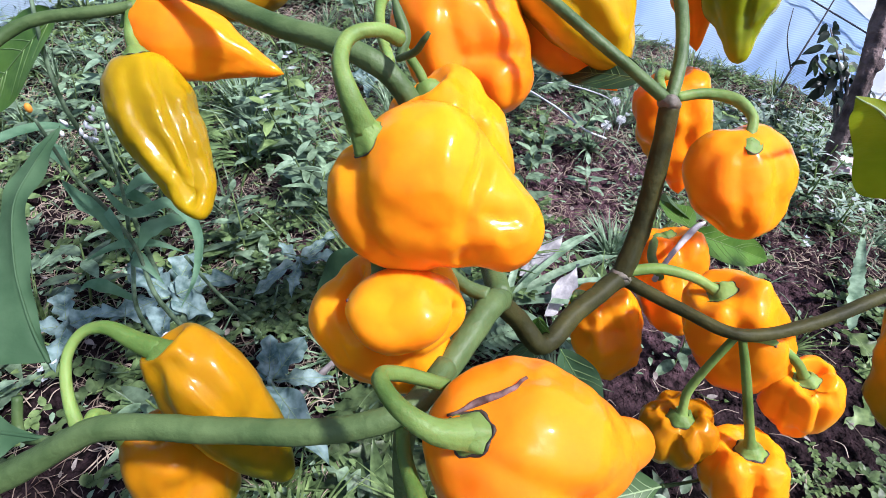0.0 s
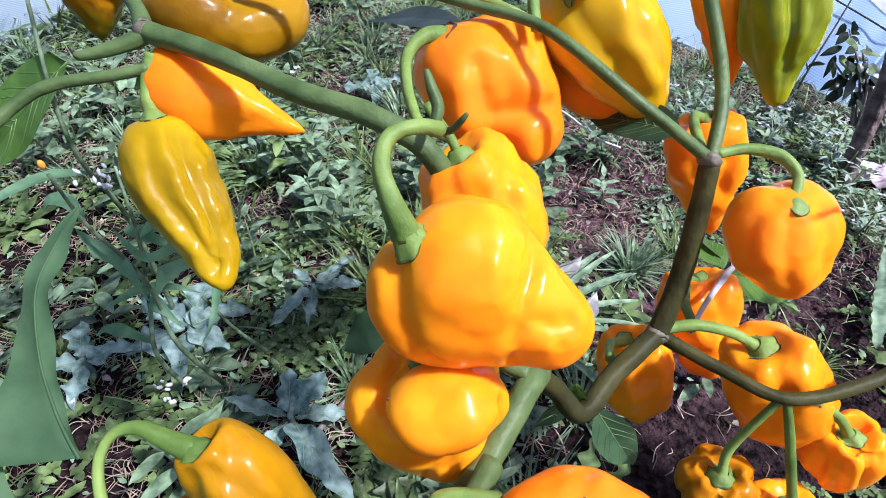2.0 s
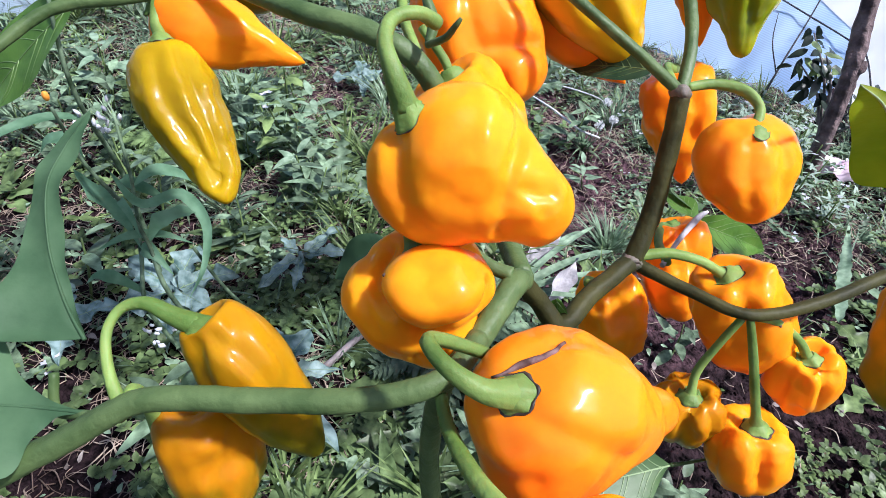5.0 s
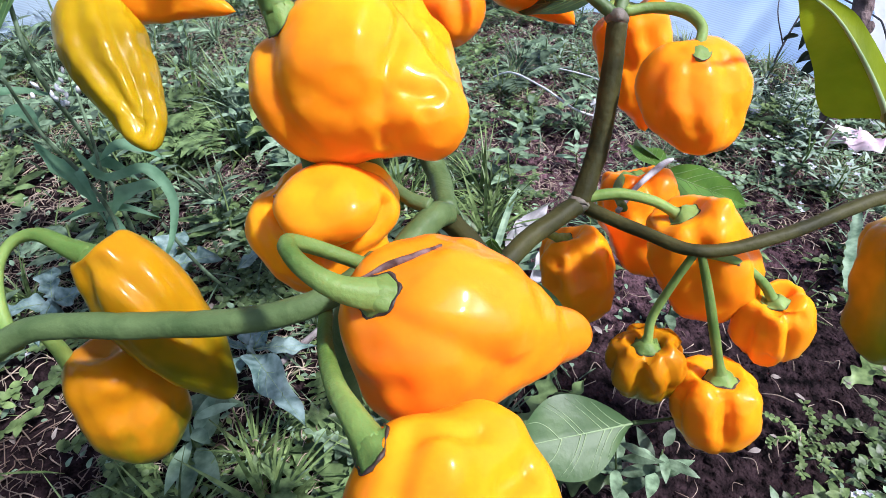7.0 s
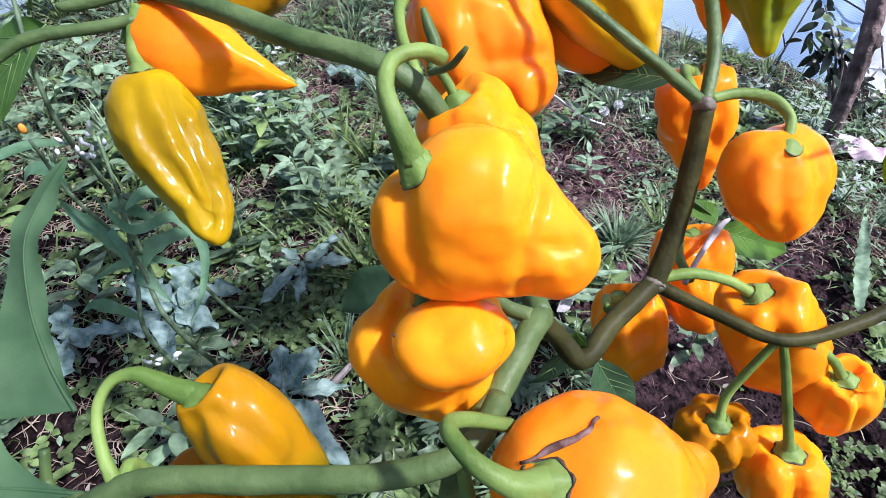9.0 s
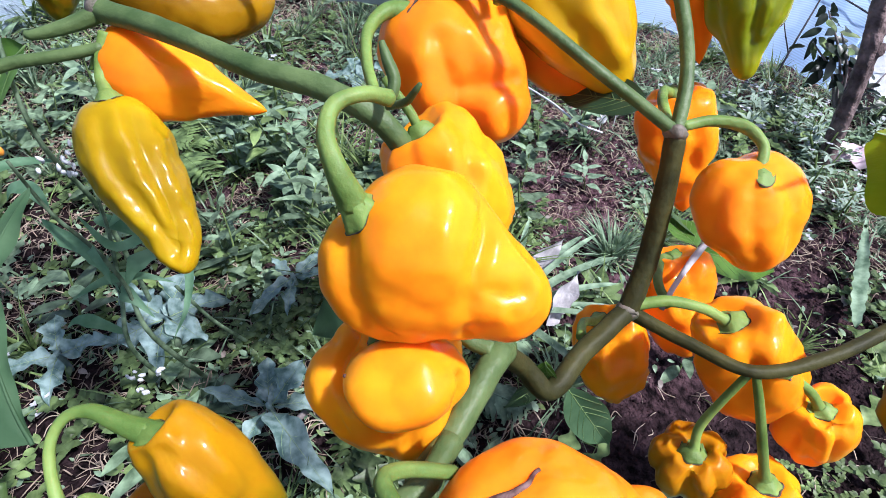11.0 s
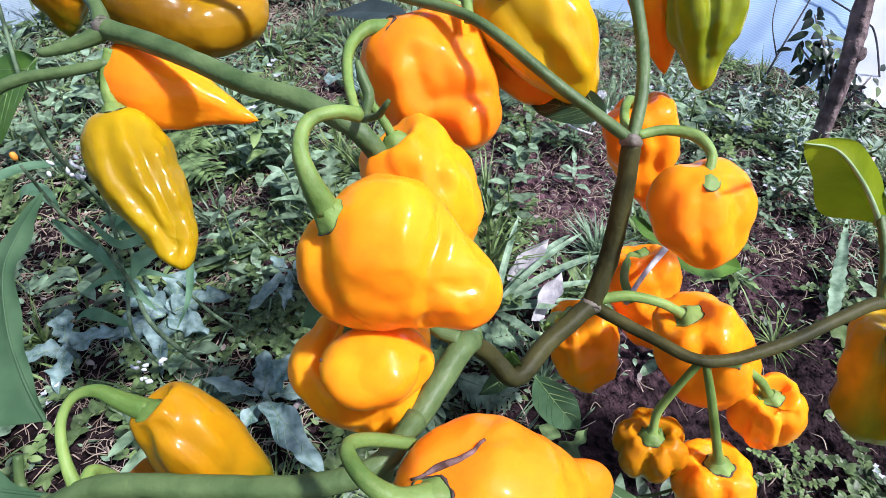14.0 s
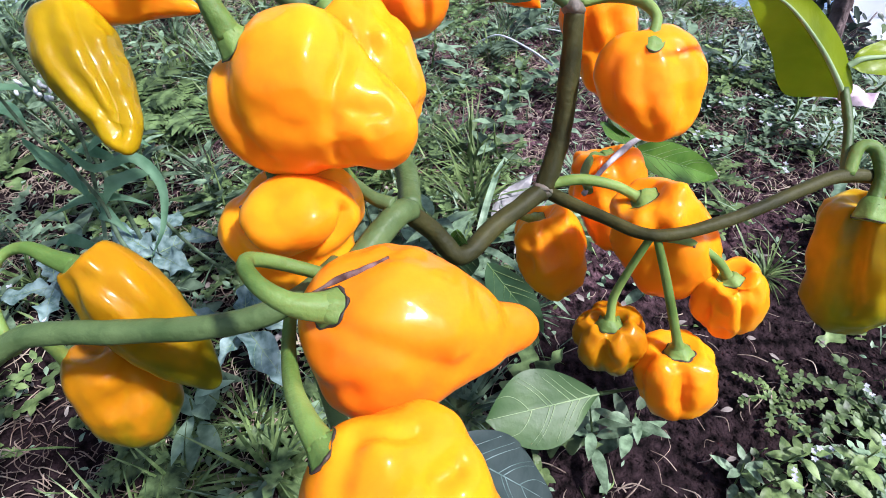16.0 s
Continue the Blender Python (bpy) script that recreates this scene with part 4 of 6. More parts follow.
def leaf_sheet(bm, rows, steps=6, across=6, bulge=0.08, wavy=0.0, seed=0.0):
    """A large leaf laid through rows of (edge, midrib, other edge) points from base to tip."""
    lines = [spline([r[k] for r in rows], steps) for k in range(3)]
    grid = []
    for i, (a, m, b) in enumerate(zip(*lines)):
        a, m, b = Vector(a), Vector(m), Vector(b)
        up = (a - m).cross(b - m)
        along = Vector(lines[1][min(i + 1, len(lines[1]) - 1)]) - Vector(lines[1][max(i - 1, 0)])
        up = along.cross(b - a)
        up = up.normalized() if up.length > 1e-9 else Vector((0, 0, 1))
        row = []
        for k in range(-across, across + 1):
            q = abs(k) / across
            edge = a if k < 0 else b
            arch = bulge * (edge - m).length * 4 * q * (1 - q)
            row.append(bm.verts.new(m.lerp(edge, q) + up * (arch + wavy * q * q * math.sin(i * 0.7 + seed + (2 if k > 0 else 0)))))
        grid.append(row)
    for a, b in zip(grid, grid[1:]):
        for k in range(2 * across):
            bm.faces.new((a[k], a[k + 1], b[k + 1], b[k]))
    bmesh.ops.remove_doubles(bm, verts=bm.verts[:], dist=1e-6)
    return lines[1]


def leaf_blade(bm, base, tip, width, curl=0.12, fold=0.15, wavy=0.04, up=(0, -0.3, 1), n=16, m=5, lobes=0, lobe_depth=0.0, shape=0.75, seed=0.0, strap=False):
    """A pointed leaf with a folded midrib and wavy edge."""
    base, tip = Vector(base), Vector(tip)
    along = tip - base
    length = along.length
    d = along / length
    s = d.cross(Vector(up)).normalized()
    z = s.cross(d)
    rows = []
    for i in range(n + 1):
        t = i / n
        w = width * 0.5 * (math.sin(math.pi * min(1, t ** shape)) ** 0.85 if 0 < t < 1 else 0.0)
        if strap:
            w = width * 0.5 * min(1, 0.5 + 4 * t) * (1 - t ** 5) ** 0.6
        if lobes:
            w *= 1 - lobe_depth * (0.5 + 0.5 * math.cos(2 * math.pi * lobes * t))
        w = max(w, width * 0.012)
        row = []
        for k in range(-m, m + 1):
            q = k / m
            h = fold * w * abs(q) - curl * length * t * t + wavy * width * math.sin(9 * t + seed + (2 if q > 0 else 0)) * q * q
            row.append(bm.verts.new(base + d * (length * t) + s * (w * q) + z * h))
        rows.append(row)
    for a, b in zip(rows, rows[1:]):
        for k in range(2 * m):
            bm.faces.new((a[k], a[k + 1], b[k + 1], b[k]))


# ---- ground ----
def far_grid(lo, hi, step, out):
    """Even steps over the near ground, then wider and wider out to the horizon."""
    g = list(np.arange(lo, hi + step / 2, step))
    k, s = hi, step
    while k < out:
        s *= 1.45
        k += s
        g.append(k)
    k, s = lo, step
    while k > -out:
        s *= 1.45
        k -= s
        g.insert(0, k)
    return g


def height(x, y):
    near = max(0.0, 1 - math.hypot(x - 0.2, y - 0.6) / 3.0)
    return near * (0.022 * noise.noise((x * 4, y * 4, 0.0)) + 0.010 * noise.noise((x * 15, y * 15, 3.0)) + 0.004 * noise.noise((x * 50, y * 50, 5.0)))


xs, ys = far_grid(-1.1, 1.5, 0.014, 300), far_grid(-0.1, 1.9, 0.014, 300)
me = bpy.data.meshes.new("ground")
verts = [(x, y, height(x, y)) for y in ys for x in xs]
nx = len(xs)
faces = [(j * nx + i, j * nx + i + 1, (j + 1) * nx + i + 1, (j + 1) * nx + i) for j in range(len(ys) - 1) for i in range(nx - 1)]
me.from_pydata(verts, [], faces)
for p in me.polygons:
    p.use_smooth = True
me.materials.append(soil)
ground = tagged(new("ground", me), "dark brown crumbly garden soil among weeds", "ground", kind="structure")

# ---- peppers ----
def calyx(bm, rim, end, before, radius, neck, body, thick):
    """The flared green cap where the stalk meets the fruit, laid on its skin, and its thin dark rim in a mesh of its own."""
    end = Vector(end)
    d = (end - Vector(before)).normalized()
    x = d.orthogonal().normalized()
    y = d.cross(x)
    sides = 30
    out = [x * math.cos(2 * math.pi * k / sides) + y * math.sin(2 * math.pi * k / sides) for k in range(sides)]
    drop = []
    for w in out:
        hit, place, _, _ = body.ray_cast(end + w * (radius * 1.2) - d * (radius * 2.5), d)
        drop.append(max(-0.9, min(1.3, (place - end).dot(d) / radius)) if hit else 1.3)
    for _ in range(2):
        drop = [(drop[k - 1] + 2 * drop[k] + drop[(k + 1) % sides]) / 4 for k in range(sides)]
    rings = []
    for along, lay, wide, wave in ((-0.6, 0, 0.86 * (0.5 + 0.5 * neck), 0), (-0.34, 0.15, 0.98, 0.01), (-0.2, 0.5, 1.06, 0.04), (-0.12, 0.9, 1.15, 0.07), (-0.02, 1, 1.24, 0.09), (0.12, 1, 1.0, 0.04)):
        rings.append([bm.verts.new(end + d * ((along + lay * drop[k]) * radius) + out[k] * (radius * wide * (1 + wave * math.cos(12 * math.pi * k / sides)))) for k in range(sides)])
    for a, b in zip(rings, rings[1:]):
        for k in range(sides):
            bm.faces.new((a[k], a[(k + 1) % sides], b[(k + 1) % sides], b[k]))
    bm.faces.new(rings[-1])
    rows = []
    for j in range(6):
        t = 2 * math.pi * j / 6
        rows.append([rim.verts.new(end + d * (radius * (drop[k] + 0.02 + thick * (1 + 0.4 * math.sin(k * 1.7)) * math.sin(t))) + out[k] * (radius * (1.22 * (1 + 0.09 * math.cos(12 * math.pi * k / sides)) + 0.02 + thick * (1 + 0.4 * math.sin(k * 1.7)) * math.cos(t)))) for k in range(sides)])
    for j in range(6):
        a, b = rows[j], rows[(j + 1) % 6]
        for k in range(sides):
            rim.faces.new((a[k], a[(k + 1) % sides], b[(k + 1) % sides], b[k]))


# skin, seed, label; for those turned about an axis also shape, lobes, furrow depth, extras
FRUIT = {
    "A": ("gold", 1, "large wrinkled golden orange pepper with a bulging nose"),
    "B": ("gold", 2, "squat golden orange pepper below the large one"),
    "C": ("tangerine", 3, "pointed orange pepper with a brown corky scar"),
    "D": ("gold", 4, "broad orange pepper hanging below the scarred one"),
    "E": ("amber", 5, "amber yellow pepper with a greenish underside", "bonnet", 3, 0.08, dict(rough=0.05, crinkle=0.008, bumps=[((0.3, -0.2, 0.9), 0.003, 5)])),
    "F": ("bronze", 6, "bronze orange pepper hanging under the lower branch", "block", 3, 0.10, dict(rough=0.06, crinkle=0.008)),
    "G": ("olive", 7, "glossy olive yellow furrowed pepper hanging by its stalk"),
    "H": ("orange", 8, "orange horn-shaped pepper lying out sideways", "horn", 3, 0.06, dict(rough=0.08)),
    "I": ("bronze", 9, "small amber pepper in the upper branches", "tear", 3, 0.10, dict(rough=0.1)),
    "J": ("umber", 10, "kidney-shaped olive and orange pepper above the branch"),
    "K": ("tangerine", 11, "deep orange wrinkled pepper on a curved stalk"),
    "L": ("gold", 12, "orange pepper half hidden behind the large one", "block", 3, 0.12, dict(rough=0.14)),
    "M": ("lemon", 13, "tall glossy yellow pepper behind a thin stem", "tear", 3, 0.09, dict(rough=0.11, crinkle=0.008)),
    "N": ("orange", 14, "orange pepper in shade behind the yellow one", "tear", 3, 0.08, dict(rough=0.12)),
    "O": ("orange", 15, "slender orange pepper behind the upright stem", "tear", 3, 0.10, dict(rough=0.14)),
    "P": ("green", 16, "yellow green unripe pepper with a pointed tip", "nozzle", 4, 0.15, dict(rough=0.09, crinkle=0.006)),
    "Q": ("orange", 17, "orange pepper behind the fork of the stems", "tear", 3, 0.16, dict(rough=0.16)),
    "R": ("orange", 18, "round orange pepper on a hooked stalk"),
    "S": ("orange", 19, "orange pepper behind the lower fork", "block", 4, 0.16, dict(rough=0.15)),
    "T": ("gold", 20, "small orange pepper under the dark stem", "block", 4, 0.16, dict(rough=0.14)),
    "U": ("orange", 21, "orange pepper with a dark speck beside the stem", "block", 4, 0.15, dict(rough=0.12)),
    "V": ("gold", 22, "lobed orange pepper seen from its stalk end", "bonnet", 5, 0.24, dict(rough=0.10)),
    "W": ("gold", 23, "four-lobed orange pepper on a straight stalk", "block", 4, 0.20, dict(rough=0.10)),
    # bronze skin here carries the shade this pepper hangs in
    "X": ("bronze", 24, "small amber orange six-lobed pepper", "bonnet", 6, 0.24, dict(rough=0.10)),
    "Z": ("amber", 26, "amber pepper above the kidney-shaped one"),
    "Y": ("dark", 25, "olive and orange pepper under the far stem", "block", 5, 0.20, dict(rough=0.12)),
}
bodies = {}
stem_points = [p for line in STEMS.values() for p in spline(line, 5)]
for key in FRUIT:
    if key not in PEDICELS:
        end = Vector(PEPPERS[key][0])
        d = (Vector(PEPPERS[key][1]) - end).normalized()
        start = Vector(min(stem_points, key=lambda p: (Vector(p[:3]) - end + d * 0.02).length)[:3])
        PEDICELS[key] = [(*start, 0.0022), (*(start.lerp(end, 0.35) - d * 0.012), 0.0022), (*(end - d * 0.010), 0.0028), (*(end + d * 0.001), 0.0045)]
for key, (skin, seed, label, *turned) in FRUIT.items():
    base, tip, radius = PEPPERS[key]
    root = tagged(new("pepper"), label, "pepper", "peppers on the plant")
    bm = bmesh.new()
    if key == "G":
        axis = spline(LOBES[key], 8)
        lobed_body(bm, [(x, y, z, 0.80 * r) for x, y, z, r in axis[4:]], 0.0007, seed, 0.085, [p[:3] for p in axis[9:-4]])
    elif key == "J":  # bent like a kidney
        bow = spline(LOBES[key], 8)
        lobed_body(bm, bow, 0.0012, seed, 0.05, [p[:3] for p in bow[4:-3]])
    elif key in LOBES:
        lobed_body(bm, LOBES[key], {"A": 0.0026, "B": 0.0018, "C": 0.0022, "D": 0.0016, "K": 0.0022, "R": 0.0022}.get(key, 0.0014), seed, 0.07 if key in "ABC" else 0.05)
    else:
        shape, lobes, depth, extra = turned
        fruit_body(bm, base, tip, radius, shape, lobes, depth, seed, **extra)
    if key in SCULPT:
        sculpt(bm, SCULPT[key])
    bodies[key] = part("flesh", bm, SKIN[skin], root)
    if key in PEDICELS:
        line = PEDICELS[key]
        if key not in "ABCDEFJK":  # slim stalk that widens only at the cap
            (a, r0), (b, r1) = ((Vector(p[:3]), p[3]) for p in line[-2:])
            line = [*line[:-2], (*a, 0.85 * r0), (*a.lerp(b, 0.72), 0.95 * r0), (*b, r1)]
        bm = bmesh.new()
        tube(bm, line, 14, 0.05)
        stalk = part("pedicel", bm, stem_pale, root, "pale green curved stalk")
        bm, rim = bmesh.new(), bmesh.new()
        calyx(bm, rim, line[-1][:3], line[-2][:3], line[-1][3], line[-2][3] / line[-1][3], bodies[key], 0.11 if key in "CDKW" else 0.05)
        part("calyx", bm, stem_pale, root, "green cap of the stalk")
        part("calyx_rim", rim, calyx_dark, root, "dark brown rim of the cap")


def on_skin(key, a, b, steps, lift):
    """Points on a fruit's skin between two directions from its middle."""
    ob = bodies[key]
    base, tip, radius = PEPPERS[key]
    mid = Vector(base) + (Vector(tip) - Vector(base)) * 0.4
    out = []
    for i in range(steps + 1):
        w = Vector(a).lerp(Vector(b), i / steps).normalized()
        hit, place, normal, _ = ob.ray_cast(mid + w * 0.2, -w)
        if hit:
            out.append((place + normal * lift, normal))
    return out


# the corky scar on the pointed pepper and the dark specks on two others
scar = []
for p, q in SCAR:
    hit, place, normal, _ = bodies["C"].ray_cast(Vector(p), (Vector(q) - Vector(p)).normalized())
    if hit:
        scar.append((place + normal * 0.0001, normal))
bm = bmesh.new()
tube(bm, [(*p, 0.0005 + 0.0007 * max(0, math.sin(math.pi * (i + 0.4) / len(scar))) * (0.2 + i / len(scar))) for i, (p, n) in enumerate(scar)], 8, 0, 3, 0.5)
part("scar", bm, scar_brown, bodies["C"].parent, "raised grey brown corky scar")
for key, way in (("B", (-0.6, -0.34, 0.72)), ("U", (0.3, -0.8, 0.46))):
    for p, n in on_skin(key, way, way, 1, 0.0)[:1]:
        bm = bmesh.new()
        bmesh.ops.create_icosphere(bm, subdivisions=2, radius=0.0007, matrix=Matrix.Translation(p))
        part("speck", bm, scar_brown, bodies[key].parent, "small dark speck")

# ---- plant ----
plant = tagged(new("pepper_plant"), "branching green pepper plant heavy with ripening fruit", "plant")
for key, points in STEMS.items():
    bm = bmesh.new()
    tube(bm, points, 16, 0.04, 8, 0.10)
    part("dry_stalk" if key == "dry_stalk" else "stem", bm, dry_pale if key == "dry_stalk" else stem_dark if key in ("right_up", "to_right", "to_far_right") else stem_green, plant)
# swollen joints where the stems fork
for a, b in (("right_up", "upright"), ("rear_up", "tl_up"), ("to_right", "right_up")):
    p, q, r = Vector(STEMS[a][-2][:3]), Vector(STEMS[a][-1][:3]), Vector(STEMS[b][1][:3])
    size = STEMS[a][-1][3]
    bm = bmesh.new()
    tube(bm, [(*q.lerp(p, 0.10), size * 0.9), (*q.lerp(p, 0.05), size * 1.1), (*q, size * 1.2), (*q.lerp(r, 0.05), size * 1.08), (*q.lerp(r, 0.10), size * 0.85)], 16, 0.05, 5, 0.3)
    part("stem_joint", bm, joint_brown, plant, "swollen purplish grey joint")
# the stalk runs on down into the soil
low = STEMS["main_low"][0]
bm = bmesh.new()
tube(bm, [(*low[:3], low[3]), (low[0] + 0.006, low[1] + 0.012, low[2] * 0.5, low[3] * 1.15), (low[0] + 0.004, low[1] + 0.02, -0.02, low[3] * 1.35)], 16, 0.05, 8, 0.15)
part("stem", bm, stem_green, plant, "woody base of the stalk")


def veins(base, tip, width, up, lift, pairs, curl, fold, seed, shape):
    """Raised midrib and side veins along a leaf_blade of the same numbers."""
    base, tip = Vector(base), Vector(tip)
    d = tip - base
    length = d.length
    d = d / length
    s = d.cross(Vector(up)).normalized()
    z = s.cross(d)
    bm = bmesh.new()

    def at(t, q):
        w = width * 0.5 * math.sin(math.pi * min(1, t ** shape)) ** 0.85 if 0 < t < 1 else 0
        return base + d * (length * t) + s * (w * q) + z * (fold * w * abs(q) - curl * length * t * t + lift + 0.05 * width * math.sin(9 * t + seed + (2 if q > 0 else 0)) * q * q)
    tube(bm, [(*at(t / 8, 0), width * 0.012 * (1.15 - t / 8)) for t in range(9)], 6, 0, 2)
    for i in range(pairs):
        t0 = 0.07 + 0.62 * (i + 0.3 * math.sin(i * 2.7)) / pairs
        for side in (-1, 1):
            tube(bm, [(*at(min(0.97, t0 + (0.02 if side > 0 else 0.0) + 0.24 * (k / 3) ** 1.2), side * 0.90 * k / 3), width * 0.0065 * (1.2 - k / 3)) for k in range(4)], 5, 0, 2)
    return bm


LOOK = {  # leaf material, up, curl, fold, pairs of veins
    "top_left": (leaf_pepper, (0.2, -0.5, 0.8), 0.12, 0.15, 5),
    "behind_r": (leaf_pepper, (0, -0.7, 0.6), 0.12, 0.3, 5), "behind_r_low": (leaf_pepper, (0.3, -0.6, 0.7), 0.12, 0.3, 4), "behind_r_far": (leaf_pale, (0.2, -0.5, 0.8), 0.25, 0.2, 4), "pale": (leaf_pale, (0.3, -0.45, 0.85), 0.05, 0.12, 6),
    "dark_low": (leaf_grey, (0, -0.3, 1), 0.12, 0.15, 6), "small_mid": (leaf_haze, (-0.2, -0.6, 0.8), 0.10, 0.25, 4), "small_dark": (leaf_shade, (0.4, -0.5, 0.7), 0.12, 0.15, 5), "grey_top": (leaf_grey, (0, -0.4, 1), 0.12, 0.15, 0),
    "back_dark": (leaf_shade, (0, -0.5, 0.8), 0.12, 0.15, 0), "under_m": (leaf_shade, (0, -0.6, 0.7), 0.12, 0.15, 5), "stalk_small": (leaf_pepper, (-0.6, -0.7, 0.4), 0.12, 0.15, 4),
}
for i, (key, (base, tip, width)) in enumerate(LEAVES.items()):
    mat, up, curl, fold, pairs = LOOK[key]
    bm = bmesh.new()
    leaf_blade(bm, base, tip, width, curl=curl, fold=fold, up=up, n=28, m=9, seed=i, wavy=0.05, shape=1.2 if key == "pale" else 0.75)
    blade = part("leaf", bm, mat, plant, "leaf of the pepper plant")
    if pairs:
        part("vein", veins(base, tip, width, up, 0.00008, pairs, curl, fold, i, 1.2 if key == "pale" else 0.75), vein_pale if key == "pale" else weed_grey if key == "dark_low" else leaf_vein, blade, "pale raised veins")

for i, (key, rows) in enumerate(LEAF_ROWS.items()):
    bm = bmesh.new()
    rib = leaf_sheet(bm, rows, 7, 7, 0.06, 0.0008, i)
    blade = part("leaf", bm, leaf_haze if "left" in key else leaf_bright, plant, "large leaf of the pepper plant")
    bm = bmesh.new()
    tube(bm, [(*p, (0.0007 if "left" in key else 0.0016) * (1.1 - k / len(rib))) for k, p in enumerate(rib)], 7, 0, 2)
    part("midrib", bm, leaf_haze if "left" in key else vein_pale, blade, "raised midrib")

# ---- weeds ----
rnd = random.Random(7)


def bare(x, y):
    """How bare the soil is, 0 to 1."""
    out = 0.0
    for cx, cy, sx, sy, top in ((0.165, 0.47, 0.07, 0.12, 1.0), (0.23, 0.30, 0.08, 0.09, 1.0), (0.20, 0.15, 0.10, 0.12, 1.2), (0.30, 0.22, 0.075, 0.10, 1.2), (0.20, 0.07, 0.04, 0.05, 1.1), (0.37, 0.37, 0.07, 0.09, 0.95), (-0.235, 0.12, 0.06, 0.05, 1.0), (-0.17, 0.45, 0.05, 0.035, 0.8), (-0.13, 0.66, 0.05, 0.09, 0.7), (0.205, 0.60, 0.055, 0.06, 0.85), (-0.215, 0.45, 0.06, 0.045, 0.85), (-0.39, 0.41, 0.07, 0.07, 0.8), (-0.33, 0.30, 0.06, 0.06, 0.7), (-0.28, 0.205, 0.05, 0.04, 0.8), (-0.225, 0.165, 0.055, 0.05, 0.9), (-0.25, 0.93, 0.08, 0.08, 0.8), (0.10, 0.52, 0.06, 0.07, 0.8), (-0.06, 0.42, 0.04, 0.04, 0.6), (0.36, 0.46, 0.05, 0.05, 0.7)):
        out = max(out, top * math.exp(-(((x - cx) / sx) ** 2 + ((y - cy) / sy) ** 2) ** 2))
    return out


def beyond(x, y, room=0.0):
    """True past the foot of the net and the plastic sheet, where nothing grows."""
    foot = ((-0.05, 1.16), (0.12, 1.06), (0.25, 0.985), (0.37, 0.92), (0.44, 0.85), (0.50, 0.79), (0.545, 0.715), (0.56, 0.675), (0.60, 0.64), (0.66, 0.60), (0.90, 0.56))
    return y > np.interp(x, [p[0] for p in foot], [p[1] for p in foot]) - room


def local_leaf(bm, yaw, rise, length, width, start=0.0, z0=0.0, droop=0.25, n=9, m=2, **more):
    """A leaf from the plant's middle outwards: yaw round, rise above the ground (radians)."""
    d = Vector((math.cos(yaw) * math.cos(rise), math.sin(yaw) * math.cos(rise), math.sin(rise)))
    base = Vector((math.cos(yaw) * start, math.sin(yaw) * start, z0))
    leaf_blade(bm, base, base + d * length, width, curl=droop, n=n, m=m, up=(0, 0, 1), **more)


def rosette(seed, count, length, width, mat, lobes=0, lobe_depth=0.0, rise=(0.15, 0.7), shape=0.9, droop=0.3):
    r = random.Random(seed)
    root = new("rosette_weed")
    for i in range(count):
        bm = bmesh.new()
        local_leaf(bm, i * 2.4 + r.uniform(-0.3, 0.3), r.uniform(*rise), length * r.uniform(0.65, 1.1), width * r.uniform(0.75, 1.1), 0.002, 0.001 + 0.0006 * i, droop, 10 * lobes if lobes else 10, 2, lobes=lobes, lobe_depth=lobe_depth, shape=shape, seed=seed + i, wavy=0.08)
        part("leaf", bm, mat, root)
    return root


def leafy_weed(seed, tall, length, width, mat, pairs=4, flowers=0):
    """An upright stem with crossed pairs of leaves, some with small white flowers on top."""
    r = random.Random(seed)
    root = new("leafy_weed")
    lean = Vector((r.uniform(-0.3, 0.3), r.uniform(-0.3, 0.3), 1)) * tall
    bm = bmesh.new()
    tube(bm, [(0, 0, -0.004, 0.0011), (*(lean * 0.5 + Vector((0.002, 0, 0))), 0.0009), (*lean, 0.0006)], 6, 0, 4)
    part("stem", bm, WEED[2], root)
    for i in range(pairs):
        p = lean * (0.25 + 0.75 * i / max(1, pairs - 1))
        size = 1.0 - 0.45 * i / pairs
        for k in (0, math.pi):
            bm = bmesh.new()
            yaw, rise = i * 1.45 + k + r.uniform(-0.4, 0.4), r.uniform(0.0, 0.6)
            d = Vector((math.cos(yaw) * math.cos(rise), math.sin(yaw) * math.cos(rise), math.sin(rise)))
            q = p + d * 0.003
            leaf_blade(bm, q, q + d * length * size * r.uniform(0.8, 1.15), width * size, curl=0.2, n=9, m=2, up=(0, 0, 1), seed=seed + i, shape=0.8)
            part("leaf", bm, mat, root)
    for i in range(flowers):
        bm = bmesh.new()
        c = lean + Vector((r.uniform(-0.008, 0.008), r.uniform(-0.008, 0.008), r.uniform(0.0, 0.012)))
        for k in range(5):
            a = k * 1.257 + r.random()
            leaf_blade(bm, c, c + Vector((math.cos(a), math.sin(a), 0.3)) * 0.0032, 0.0024, n=4, m=1, up=(0, 0, 1), curl=0.1)
        part("flower", bm, petal_dull, root, "small white flower")
    return root


def grass_tuft(seed, count, length, width, mat, spread=0.9):
    r = random.Random(seed)
    root = new("grass_tuft")
    for b in range(3):
        bm = bmesh.new()
        for i in range(count // 3):
            local_leaf(bm, r.uniform(0, 6.283), r.uniform(1.45 - spread, 1.45), length * r.uniform(0.5, 1.1), width * r.uniform(0.7, 1.2), r.uniform(0, 0.006), 0, r.uniform(0.15, 0.6), 7, 1, shape=0.45, wavy=0.0)
        part("clump", bm, mat, root)
    return root


